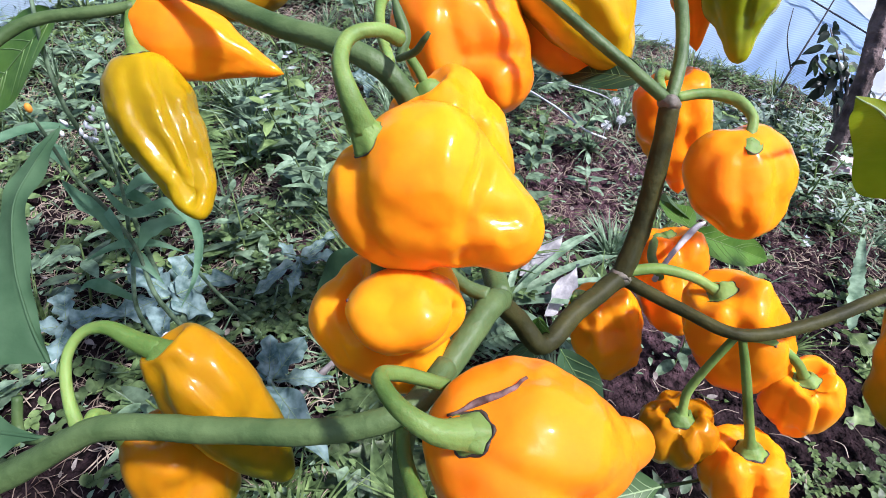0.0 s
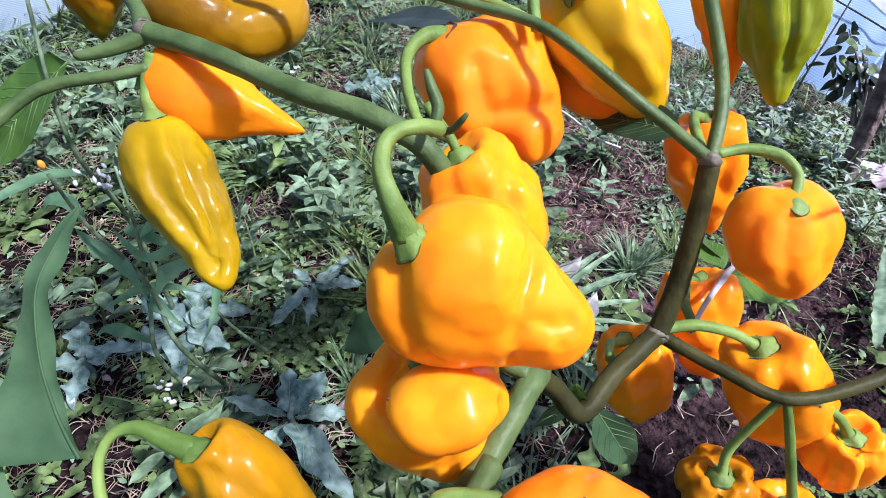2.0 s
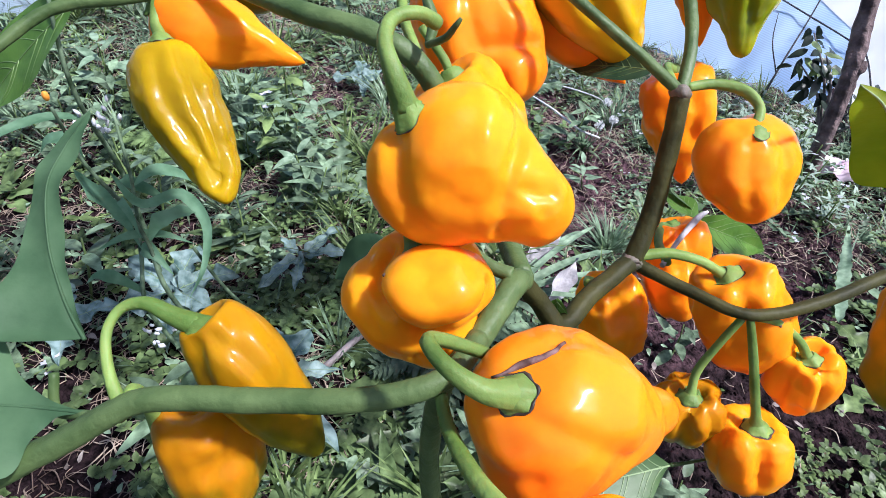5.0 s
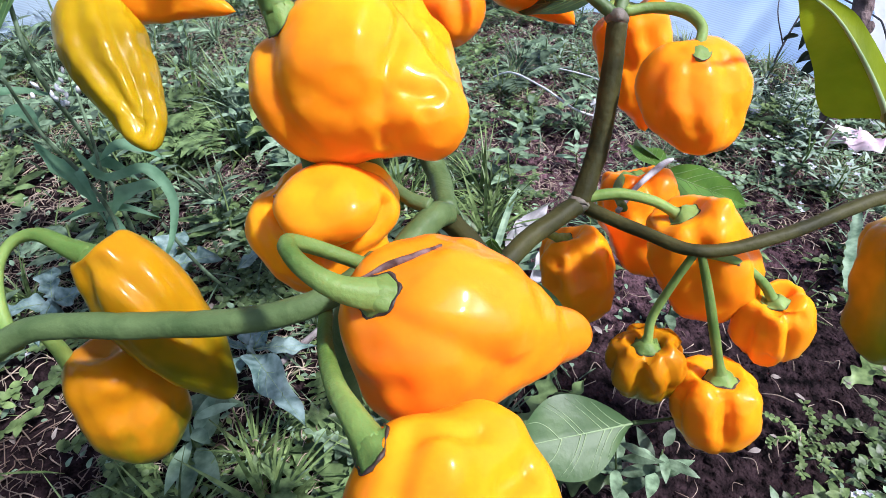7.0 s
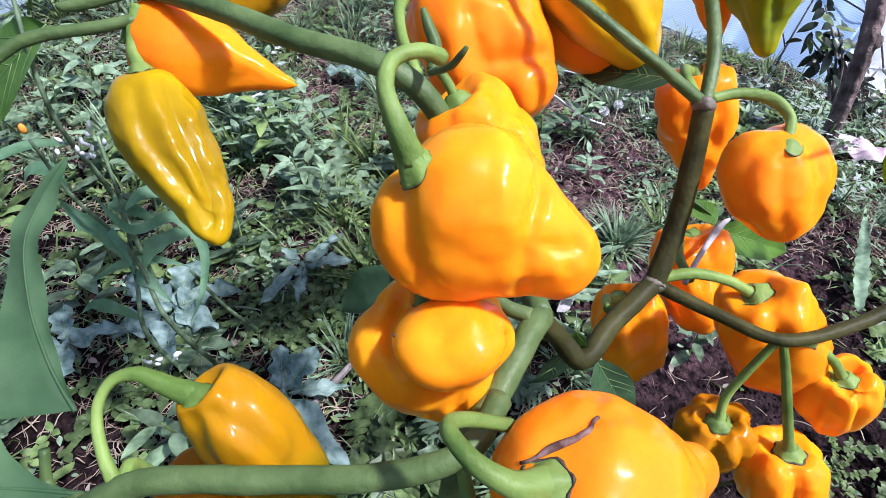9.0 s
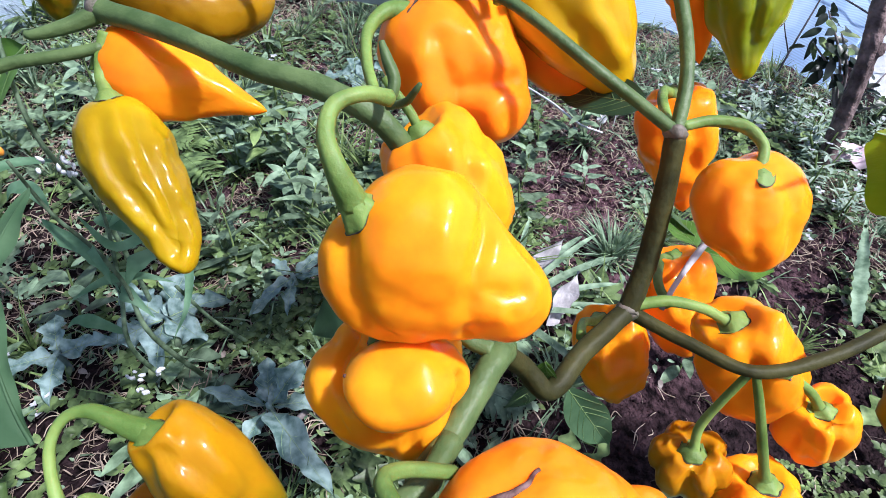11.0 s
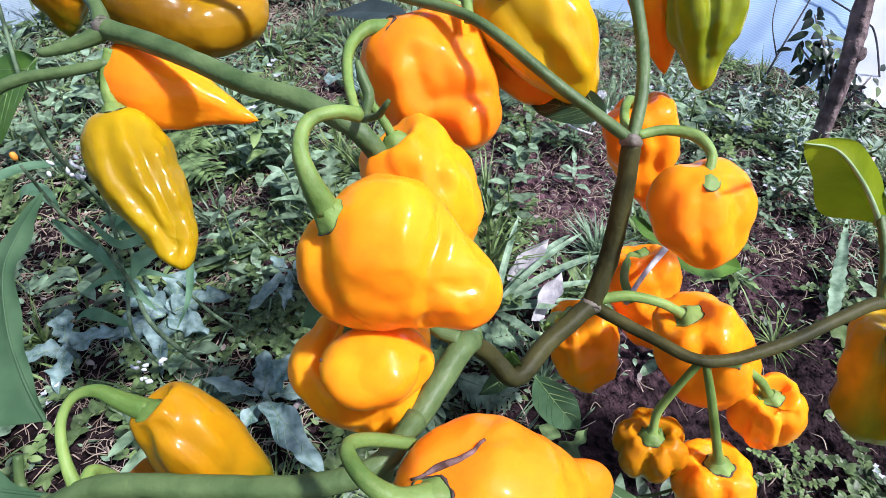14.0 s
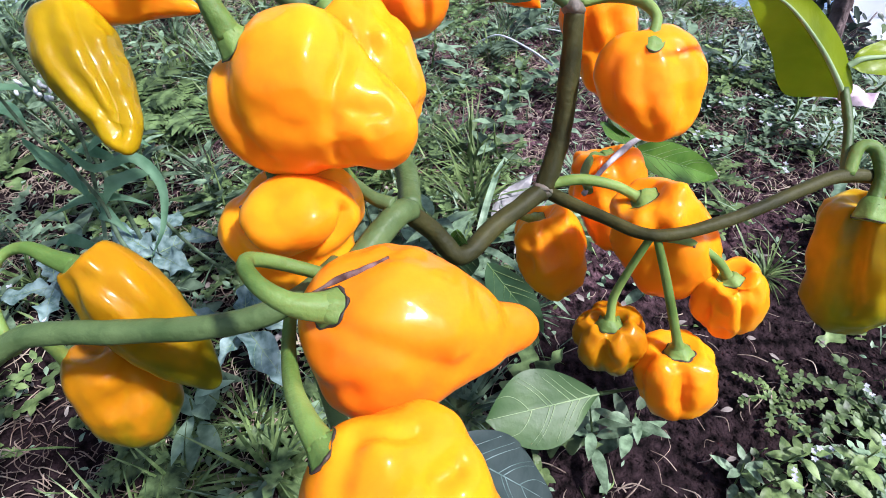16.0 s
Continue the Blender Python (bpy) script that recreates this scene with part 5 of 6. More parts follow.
def sprawl(seed, reach, leaf, mat, stems=6, flowers=0):
    """A low sprawling weed: thin creeping stems set with many small round leaves."""
    r = random.Random(seed)
    root = new("creeping_weed")
    for s in range(stems):
        yaw = s * 6.283 / stems + r.uniform(-0.4, 0.4)
        pts = []
        for k in range(5):
            q = k / 4
            pts.append((math.cos(yaw + 0.5 * q) * reach * q, math.sin(yaw + 0.5 * q) * reach * q, 0.004 + 0.35 * reach * q * (1.1 - 0.6 * q) + r.uniform(0, 0.004), 0.0006))
        bm = bmesh.new()
        tube(bm, pts, 5, 0, 3)
        part("stem", bm, WEED[2], root)
        bm, fl = bmesh.new(), bmesh.new()
        for q in spline([p[:3] for p in pts], 4)[2:]:
            for k in range(2):
                a, up = r.uniform(0, 6.283), r.uniform(-0.1, 0.8)
                d = Vector((math.cos(a), math.sin(a), up)).normalized()
                leaf_blade(bm, Vector(q), Vector(q) + d * leaf * r.uniform(0.6, 1.2), leaf * 0.62, n=5, m=1, up=(0, 0, 1), shape=0.95, curl=0.15)
        part("leaf", bm, mat, root, "row of small leaves")
        for i in range(flowers):
            c = Vector(pts[-1][:3]) + Vector((r.uniform(-0.006, 0.006), r.uniform(-0.006, 0.006), r.uniform(0.001, 0.009)))
            for k in range(4):
                a = k * 1.571 + r.random()
                leaf_blade(fl, c, c + Vector((math.cos(a), math.sin(a), 0.35)) * 0.0026, 0.0019, n=4, m=1, up=(0, 0, 1), curl=0.1)
        if flowers:
            part("flower", fl, petal_dull, root, "cluster of small white flowers")
        else:
            fl.free()
    return root


def settle(root, x, y, turn=0.0, size=1.0, lean=0.0):
    root.matrix_basis = Matrix.Translation((x, y, height(x, y))) @ Euler((lean, lean * 0.5, turn)).to_matrix().to_4x4() @ Matrix.Scale(size, 4)
    return root


def fern_weed(seed, length, mat, stems=5):
    """A low weed with feathery leaves: narrow toothed leaflets in pairs along each midrib."""
    r = random.Random(seed)
    root = new("feathery_weed")
    for k in range(stems):
        yaw, size = k * 6.283 / stems + r.uniform(-0.4, 0.4), length * r.uniform(0.7, 1.15)
        out, side = Vector((math.cos(yaw), math.sin(yaw), 0)), Vector((-math.sin(yaw), math.cos(yaw), 0))
        rib = [out * (size * q) + Vector((0, 0, 0.006 + size * (0.75 * q - 0.55 * q * q))) + side * (0.06 * size * math.sin(3 * q + k)) for q in (0, 0.2, 0.4, 0.6, 0.8, 1.0)]
        bm = bmesh.new()
        line = tube(bm, [(*p, 0.0008 * (1.1 - 0.7 * q / 5)) for q, p in enumerate(rib)], 5, 0, 3)
        for n_, p in enumerate(line[2:-1]):
            q = n_ / (len(line) - 3)
            for way in (-1, 1):
                d = (side * way + out * 0.7 + Vector((0, 0, r.uniform(-0.1, 0.35)))).normalized()
                reach = size * 0.30 * math.sin(math.pi * (0.15 + 0.75 * q)) * r.uniform(0.8, 1.2)
                leaf_blade(bm, Vector(p[:3]), Vector(p[:3]) + d * reach, reach * 0.42, n=8, m=1, up=(0, 0, 1), curl=0.15, lobes=3, lobe_depth=0.5)
        part("leaf", bm, mat, root)
    return root


PROTO = [  # thing, label, category, group, share among the weeds
    (rosette(1, 11, 0.038, 0.012, WEED[0]), "low green weed rosette with narrow pointed leaves", "weed", "weed rosettes", 3),
    (rosette(2, 9, 0.032, 0.014, WEED[1]), "blue green weed rosette on the soil", "weed", "weed rosettes", 3),
    (rosette(3, 9, 0.058, 0.020, WEED[0], 6, 0.7), "dark green weed rosette with toothed lobed leaves", "weed", "lobed weeds", 2),
    (rosette(4, 9, 0.062, 0.021, WEED[1], 7, 0.7), "grey green thistle rosette with lobed leaves", "weed", "lobed weeds", 1.5),
    (leafy_weed(5, 0.045, 0.031, 0.012, WEED[1]), "small leafy green weed on a short stem", "weed", "leafy weeds", 3.5),
    (leafy_weed(6, 0.060, 0.036, 0.011, WEED[1], 6), "upright leafy green weed", "weed", "leafy weeds", 3.5),
    (leafy_weed(7, 0.060, 0.026, 0.012, WEED[2], 5, 3), "leafy weed with tiny white flowers", "weed", "leafy weeds", 0.3),
    (grass_tuft(8, 42, 0.055, 0.0026, WEED[1]), "tuft of fine blue green grass", "grass", "grass tufts", 5),
    (grass_tuft(9, 45, 0.068, 0.0028, WEED[2], 1.2), "loose tuft of green grass", "grass", "grass tufts", 5),
    (sprawl(10, 0.045, 0.009, WEED[0]), "creeping weed with small round leaves", "weed", "creeping weeds", 7),
    (sprawl(11, 0.050, 0.008, WEED[2], 7), "pale creeping weed with small leaves", "weed", "creeping weeds", 4),
    (sprawl(12, 0.055, 0.008, WEED[1], 6, 3), "sprawling weed with clusters of white flowers", "weed", "flowering weeds", 0.4),
    (fern_weed(13, 0.070, WEED[0], 6), "feathery green weed with finely cut leaves", "weed", "feathery weeds", 1.0),
    (fern_weed(14, 0.058, WEED[1], 5), "small feathery grey green weed", "weed", "feathery weeds", 1.0),
    (leafy_weed(15, 0.042, 0.016, 0.0042, leaf_sprig, 7), "sprig of narrow whitish green leaves among the weeds", "weed", "pale sprigs", 0.5),
    (leafy_weed(16, 0.030, 0.013, 0.0040, leaf_sprig, 6, 2), "small pale sprig with white flowers", "weed", "pale sprigs", 0.5),
    (leafy_weed(17, 0.055, 0.036, 0.0125, leaf_mint, 5), "leafy weed with pale blue green pointed leaves", "weed", "leafy weeds", 1.5),
]
for ob, label, category, group, share in PROTO:
    tagged(ob, label, category, group)
used = set()


def grow(i, x, y, turn, size, lean=0.0):
    ob = PROTO[i][0]
    if i in used:
        ob = copy_thing(ob, ob.matrix_basis.copy())
        ob.scale = (1, 1, 1)
    used.add(i)
    return settle(ob, x, y, turn, size, lean)


# single plants that stand out
for i, x, y, turn, size in ((7, -0.257, 0.638, 0.3, 1.4), (8, -0.245, 0.632, 1.3, 1.3), (7, -0.235, 0.645, 2.2, 1.3), (8, -0.265, 0.62, 2.9, 1.2), (5, -0.215, 0.565, 0.4, 1.2), (5, -0.19, 0.55, 2.0, 1.1), (6, -0.185, 0.60, 1.0, 1.4), (7, 0.187, 0.378, 0.0, 0.9), (7, 0.20, 0.385, 2.0, 0.75), (8, 0.325, 0.275, 1.0, 0.6), (7, 0.24, 0.62, 0.5, 1.1), (7, 0.19, 0.56, 2.5, 1.0), (6, -0.165, 0.51, 0.0, 1.3), (5, -0.145, 0.49, 1.0, 1.1),
                            (2, -0.029, 0.131, 1.4, 1.1), (2, -0.056, 0.126, 0.2, 1.0), (3, -0.003, 0.118, 2.2, 1.0), (4, 0.209, 0.242, 0.3, 0.8), (16, -0.172, 0.527, 0.5, 1.0), (16, -0.124, 0.432, 1.5, 1.0), (16, -0.132, 0.564, 2.5, 1.1), (16, -0.20, 0.50, 0.9, 0.9), (16, 0.18, 0.488, 2.0, 0.7), (12, -0.14, 0.115, 2.2, 0.8), (12, 0.03, 0.09, 2.0, 1.0), (0, -0.181, 0.359, 0.9, 1.0), (9, -0.137, 0.270, 0.4, 0.8), (9, -0.10, 0.265, 2.0, 0.8), (9, -0.15, 0.30, 1.0, 0.8), (4, 0.322, 0.565, 0.2, 1.3),
                            (0, -0.195, 0.375, 0.4, 1.0), (1, -0.15, 0.34, 1.4, 0.9), (11, 0.345, 0.10, 1.1, 0.9), (6, 0.268, 0.105, 0.4, 0.7), (6, 0.297, 0.09, 2.4, 0.75), (6, 0.242, 0.085, 1.4, 0.65), (10, 0.285, 0.15, 0.2, 0.6), (11, 0.43, 0.60, 0.6, 1.1), (11, 0.36, 0.66, 1.9, 1.2), (11, 0.48, 0.57, 2.9, 1.0), (2, -0.03, 0.165, 0.2, 0.9),
                            (3, 0.0, 0.20, 2.2, 0.8), (8, 0.01, 0.115, 0.0, 1.0), (4, 0.13, 0.54, 0.7, 1.0), (4, 0.10, 0.42, 2.3, 1.1), (5, 0.105, 0.48, 0.2, 0.9), (4, 0.165, 0.112, 0.0, 0.8), (5, 0.145, 0.105, 1.5, 0.8), (4, 0.235, 0.09, 0.7, 0.6), (9, 0.335, 0.14, 0.9, 0.9), (11, 0.37, 0.45, 0.3, 1.1), (11, 0.41, 0.50, 1.3, 1.1), (11, 0.34, 0.53, 2.3, 1.1), (10, 0.38, 0.56, 2.0, 1.2), (11, 0.30, 0.60, 1.0, 1.0), (9, -0.08, 0.31, 0, 1.0), (10, -0.06, 0.35, 1, 1.0), (9, -0.11, 0.28, 2, 0.9)):
    grow(i, x, y, turn, size)
for cx, cy, count in ((0.47, 0.623, 3), (0.436, 0.65, 4), (0.463, 0.59, 3), (0.451, 0.547, 4), (0.437, 0.507, 4), (0.432, 0.475, 3), (0.396, 0.622, 3), (0.34, 0.657, 4), (0.313, 0.628, 3), (0.428, 0.446, 3), (0.534, 0.585, 3), (0.20, 0.70, 3), (0.37, 0.58, 2)):
    for k in range(count):
        grow(14 + k % 2, cx + rnd.gauss(0, 0.012), cy + rnd.gauss(0, 0.012), rnd.uniform(0, 6.283), rnd.uniform(0.8, 1.25), rnd.uniform(-0.3, 0.3))
weights = [p[4] for p in PROTO]
placed = []
tries = 0
while len(placed) < 400 and tries < 14000:
    tries += 1
    x, y = rnd.uniform(-0.85, 0.75), rnd.uniform(0.03, 1.12)
    if abs(x - 0.02) > 0.30 + 0.55 * y or rnd.random() < bare(x, y) * 1.25:
        continue
    if any((x - a) ** 2 + (y - b) ** 2 < (0.020 + 0.014 * y) ** 2 for a, b in placed):
        continue
    placed.append((x, y))
    if any((x - a) ** 2 + (y - b) ** 2 < room ** 2 for a, b, room in ((-0.104, 0.195, 0.042), (-0.112, 0.322, 0.035), (-0.213, 0.285, 0.032))):
        continue
    i = rnd.choices(range(len(PROTO)), weights)[0]
    if x < 0.0 and y > 0.55 and rnd.random() < 0.5:
        i = rnd.choice((7, 8, 5, 4))
    if x > 0.3 and y > 0.5:
        i = rnd.choice((9, 10, 11, 8, 7, 14, 10, 7, 15, 13))
    if x > 0.12 and y < 0.27:
        i = rnd.choice((9, 10, 0))
    turn, size, lean = rnd.uniform(0, 6.283), rnd.uniform(0.75, 1.3), rnd.uniform(-0.25, 0.25)
    if (x > 0.12 and y < 0.27) or (x > 0.25 and y > 0.4):
        size *= 0.62
    thin = x > 0.12 and y < 0.27 and int(x * 1000) % 5 < 2
    if not beyond(x, y, 0.02) and not thin:
        grow(i, x, y, turn, size, lean)


def scatter(name, label, count, mat, make, density):
    """Many small pieces over the near ground in one mesh."""
    bm = bmesh.new()
    n = 0
    for _ in range(count * 4):
        x, y = rnd.uniform(-0.9, 0.85), rnd.uniform(0.02, 1.2)
        if abs(x - 0.02) > 0.32 + 0.6 * y or rnd.random() > density(x, y) or beyond(x, y):
            continue
        make(bm, x, y, height(x, y))
        n += 1
        if n >= count:
            break
    return tagged(link(name, bm, mat), label, "ground cover", kind="stuff")


def patch(x, y, scale=9.0, shift=0.0):
    return 0.5 + 0.5 * noise.noise((x * scale, y * scale, shift))


def small_leaf(bm, x, y, z):
    far = 0.6 if x > 0.25 and y > 0.33 else 1.0
    a, up, s = rnd.uniform(0, 6.283), rnd.uniform(-0.1, 0.9), far * rnd.uniform(0.0035, 0.010)
    base = Vector((x, y, z + rnd.uniform(0.0, 0.012)))
    leaf_blade(bm, base, base + Vector((math.cos(a), math.sin(a), up)).normalized() * s, s * rnd.uniform(0.35, 0.6), n=4, m=1, up=(0, 0, 1), curl=0.2)


def blade(bm, x, y, z):
    a, s = rnd.uniform(0, 6.283), rnd.uniform(0.018, 0.05)
    leaf_blade(bm, (x, y, z), Vector((x, y, z)) + Vector((math.cos(a), math.sin(a), rnd.uniform(0.4, 2.0))).normalized() * s, rnd.uniform(0.0012, 0.0026), n=4, m=1, up=(0, 0, 1), curl=rnd.uniform(0.1, 0.5), shape=0.5)


def straw(bm, x, y, z):
    a, s, b = rnd.uniform(0, 6.283), rnd.uniform(0.006, 0.024), rnd.uniform(-0.004, 0.004)
    d = Vector((math.cos(a), math.sin(a), 0)) * s
    side = Vector((-math.sin(a), math.cos(a), 0)) * b
    p = Vector((x, y, z + rnd.uniform(0.001, 0.006)))
    w = rnd.uniform(0.0002, 0.0006)
    tube(bm, [(*(p - d * 0.5), w), (*(p + side + Vector((0, 0, rnd.uniform(0, 0.006)))), w), (*(p + d * 0.5), w * 0.7)], 3, 0, 4)


def crumb(bm, x, y, z):
    s = rnd.uniform(0.0006, 0.0022) * (2.2 if rnd.random() < 0.04 else 1)
    m = Matrix.Translation((x, y, z - s * 0.1)) @ Euler((rnd.uniform(0, 3), rnd.uniform(0, 3), 0)).to_matrix().to_4x4() @ Matrix.Diagonal((s, s * rnd.uniform(0.6, 1), s * rnd.uniform(0.5, 0.9), 1))
    v = [bm.verts.new(m @ Vector(c)) for c in ((1, 0, 0), (-1, 0.1, 0), (0, 1, 0.1), (0.1, -1, 0), (0, 0, 1), (0.1, 0, -1))]
    for i, j, k in ((0, 2, 4), (2, 1, 4), (1, 3, 4), (3, 0, 4), (2, 0, 5), (1, 2, 5), (3, 1, 5), (0, 3, 5)):
        bm.faces.new((v[i], v[j], v[k]))


scatter("small_leaves", "small green and grey green leaves covering the ground", 5500, WEED[1], small_leaf, lambda x, y: (1 - 0.93 * bare(x, y)) * patch(x, y) * (1.0 if y > 0.2 else 0.45))
scatter("small_leaves", "small bright green leaves covering the ground", 3500, WEED[2], small_leaf, lambda x, y: (1 - 0.95 * bare(x, y)) * patch(x, y, 8, 5.0) * (1.0 if y > 0.2 else 0.45))
scatter("small_leaves", "tiny pale grey green leaves among the back weeds", 13000, leaf_mint, small_leaf, lambda x, y: (1 - 0.8 * bare(x, y)) * patch(x, y, 10, 21.0) if x > 0.2 and y > 0.33 else 0.0)
scatter("small_leaves", "tiny pale leaflets scattered between the weeds", 8500, leaf_mint, small_leaf, lambda x, y: (1 - 0.9 * bare(x, y)) * patch(x, y, 11, 41.0) * (1.0 if x < 0.2 else 0.2))
scatter("thin_grass", "thin scattered blades of green grass", 4200, WEED[1], blade, lambda x, y: (1 - 0.95 * bare(x, y)) * patch(x, y, 6, 9.0) * (1.0 if y > 0.4 else 0.4))
scatter("thin_grass", "thin pale blades of grass among the weeds", 3000, WEED[2], blade, lambda x, y: (1 - 0.95 * bare(x, y)) * patch(x, y, 6, 12.0) * (1.0 if x < 0.05 and y > 0.4 else 0.3))
scatter("thin_grass", "thin pale stems among the back weeds", 3500, leaf_mint, blade, lambda x, y: (1 - 0.9 * bare(x, y)) * patch(x, y, 9, 51.0) if x > 0.2 and y > 0.33 else 0.0)
scatter("straw_litter", "dry straw and dead stems lying on the soil", 24000, straw_mat, straw, lambda x, y: (0.3 + 0.7 * patch(x, y, 7, 2.0)) * (1.0 if y > 0.36 or x < 0.1 else 0.12))
scatter("dead_leaves", "pale grey flakes of dead leaves on the ground", 1000, dead_flake, small_leaf, lambda x, y: (0.4 + 0.6 * patch(x, y, 8, 31.0)) * (1.0 if y > 0.3 or x < -0.1 else 0.25))
scatter("thin_stems", "thin green creeping stems tangled on the ground", 2600, WEED[2], straw, lambda x, y: (1 - 0.9 * bare(x, y)) * patch(x, y, 5, 3.0))
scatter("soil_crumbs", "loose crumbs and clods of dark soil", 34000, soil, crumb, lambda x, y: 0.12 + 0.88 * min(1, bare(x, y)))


def wide_scatter(name, label, count, mat, make):
    """The weeds go on round the near ground, thinning out towards the edge of the plot."""
    bm = bmesh.new()
    for _ in range(count):
        x, y = rnd.uniform(-2.4, 2.4), rnd.uniform(-2.2, 1.15)
        inside = 0.02 < y and abs(x - 0.02) < 0.32 + 0.6 * y
        if inside or beyond(x, y, 0.03) or (x < -0.55 and y > 0.6) or rnd.random() > patch(x, y, 3.0, 61.0) * 1.7 * (1 - 0.3 * math.hypot(x, y)):
            continue
        make(bm, x, y, height(x, y))
    return tagged(link(name, bm, mat), label, "ground cover", kind="stuff")


def clump(bm, x, y, z):
    for _ in range(5):
        a, up, s = rnd.uniform(0, 6.283), rnd.uniform(0.1, 1.2), rnd.uniform(0.015, 0.04)
        base = Vector((x + rnd.gauss(0, 0.006), y + rnd.gauss(0, 0.006), z))
        leaf_blade(bm, base, base + Vector((math.cos(a), math.sin(a), up)).normalized() * s, s * rnd.uniform(0.2, 0.45), n=5, m=1, up=(0, 0, 1), curl=0.25)


wide_scatter("wide_weeds", "low green weeds covering the plot", 9000, WEED[1], clump)
wide_scatter("wide_weeds", "pale green weeds covering the plot", 6000, WEED[2], clump)

# grey waxy thistles with a few broad torn leaves
def thistle(x, y, leaves):
    """yaw, rise, length, width and droop of each leaf"""
    root = tagged(new("grey_thistle"), "silver grey waxy thistle with a few long bent leaves", "weed", "grey thistles")
    for i, (yaw, rise, length, width, droop) in enumerate(leaves):
        d = Vector((math.cos(yaw) * math.cos(rise), math.sin(yaw) * math.cos(rise), math.sin(rise)))
        base = Vector((math.cos(yaw) * 0.003, math.sin(yaw) * 0.003, 0.022))
        bm = bmesh.new()
        leaf_blade(bm, base, base + d * length, width, curl=droop, n=48, m=5, up=(0, -0.2, 1), lobes=3 + i % 2, lobe_depth=0.34, wavy=0.25, fold=0.25, seed=i * 2.0, shape=0.9)
        blade = part("leaf", bm, weed_grey, root)
        part("vein", veins(base, base + d * length, width, (0, -0.2, 1), 0.0003, 3, droop, 0.25, i * 2.0, 0.9), vein_pale, blade, "pale veins")
    bm = bmesh.new()
    tube(bm, [(0, 0, -0.006, 0.003), (0.001, 0, 0.01, 0.0026), (0, 0, 0.026, 0.002)], 8, 0, 4)
    part("stem", bm, weed_grey, root)
    settle(root, x, y)
    return root


thistle(-0.108, 0.200, ((1.75, 0.5, 0.034, 0.022, 0.25), (0.75, 0.75, 0.040, 0.024, 0.1), (5.35, 0.55, 0.082, 0.024, 0.45), (2.95, 0.3, 0.050, 0.013, 0.2), (4.35, 0.2, 0.036, 0.014, 0.3), (0.1, 0.2, 0.045, 0.014, 0.3)))
thistle(-0.112, 0.322, ((0.75, 0.4, 0.042, 0.014, 0.2), (0.05, 0.35, 0.040, 0.014, 0.3), (4.2, 0.4, 0.046, 0.015, 0.4), (4.75, 0.1, 0.034, 0.012, 0.3), (2.5, 0.5, 0.024, 0.012, 0.2)))
thistle(-0.213, 0.285, ((0.3, 0.4, 0.046, 0.030, 0.3), (1.4, 0.5, 0.044, 0.030, 0.3), (2.7, 0.4, 0.050, 0.032, 0.3), (3.9, 0.3, 0.046, 0.028, 0.3), (4.9, 0.35, 0.054, 0.026, 0.4), (5.7, 0.3, 0.044, 0.024, 0.3)))
thistle(-0.282, 0.245, ((0.3, 0.4, 0.036, 0.022, 0.3), (2.0, 0.5, 0.034, 0.022, 0.3), (3.6, 0.3, 0.036, 0.02, 0.3), (5.0, 0.35, 0.04, 0.02, 0.4)))
thistle(-0.10, 0.70, ((0.3, 0.4, 0.04, 0.026, 0.3), (1.6, 0.5, 0.038, 0.024, 0.3), (3.3, 0.3, 0.036, 0.024, 0.3), (4.9, 0.35, 0.045, 0.024, 0.4)))

# strap-leaved plant with two dry leaves
leek = tagged(new("strap_leaf_plant"), "plant with long arching grey green strap leaves", "weed")
for i, (x, y, z, w) in enumerate(((0.068, 0.085, 0.012, 0.011), (0.088, 0.058, 0.014, 0.012), (0.072, 0.020, 0.012, 0.010), (0.055, 0.045, 0.03, 0.009), (0.060, -0.012, 0.012, 0.009), (0.075, 0.004, 0.006, 0.008), (0.02, 0.07, 0.02, 0.009), (0.05, -0.06, 0.012, 0.010))):
    bm = bmesh.new()
    leaf_blade(bm, (0, 0, 0.004), (x, y, z + 0.045), 0.72 * w, curl=0.55, up=(0, 0, 1), n=18, m=3, fold=0.35, strap=True)
    part("leaf", bm, leaf_mint, leek)
settle(leek, 0.072, 0.288)
for x, y, a, s in ((0.105, 0.338, 0.7, 1.0), (0.116, 0.293, 1.0, 0.95)):
    bm = bmesh.new()
    leaf_blade(bm, (-0.024, 0, 0.012), (0.026, 0, 0.036), 0.020, curl=-0.15, n=26, m=5, up=(0.3, -0.5, 0.8), wavy=0.22, fold=0.7, shape=0.7, lobes=4, lobe_depth=0.15)
    dry = tagged(link("dry_leaf", bm, dry_pale), "crumpled pale grey dead leaf", "leaf", "dead leaves")
    settle(dry, x, y, a, s)

spiky = tagged(grass_tuft(33, 66, 0.050, 0.0032, leaf_mint, 1.0), "spiky pale blue grey grass tuft on bare soil", "grass", "grass tufts")
settle(spiky, 0.183, 0.377, 0.4, 1.0)
arching = tagged(grass_tuft(34, 60, 0.075, 0.0048, leaf_mint, 1.2), "arching pale green grass tuft between the weeds", "grass", "grass tufts")
settle(arching, -0.232, 0.588, 0.4, 1.0)
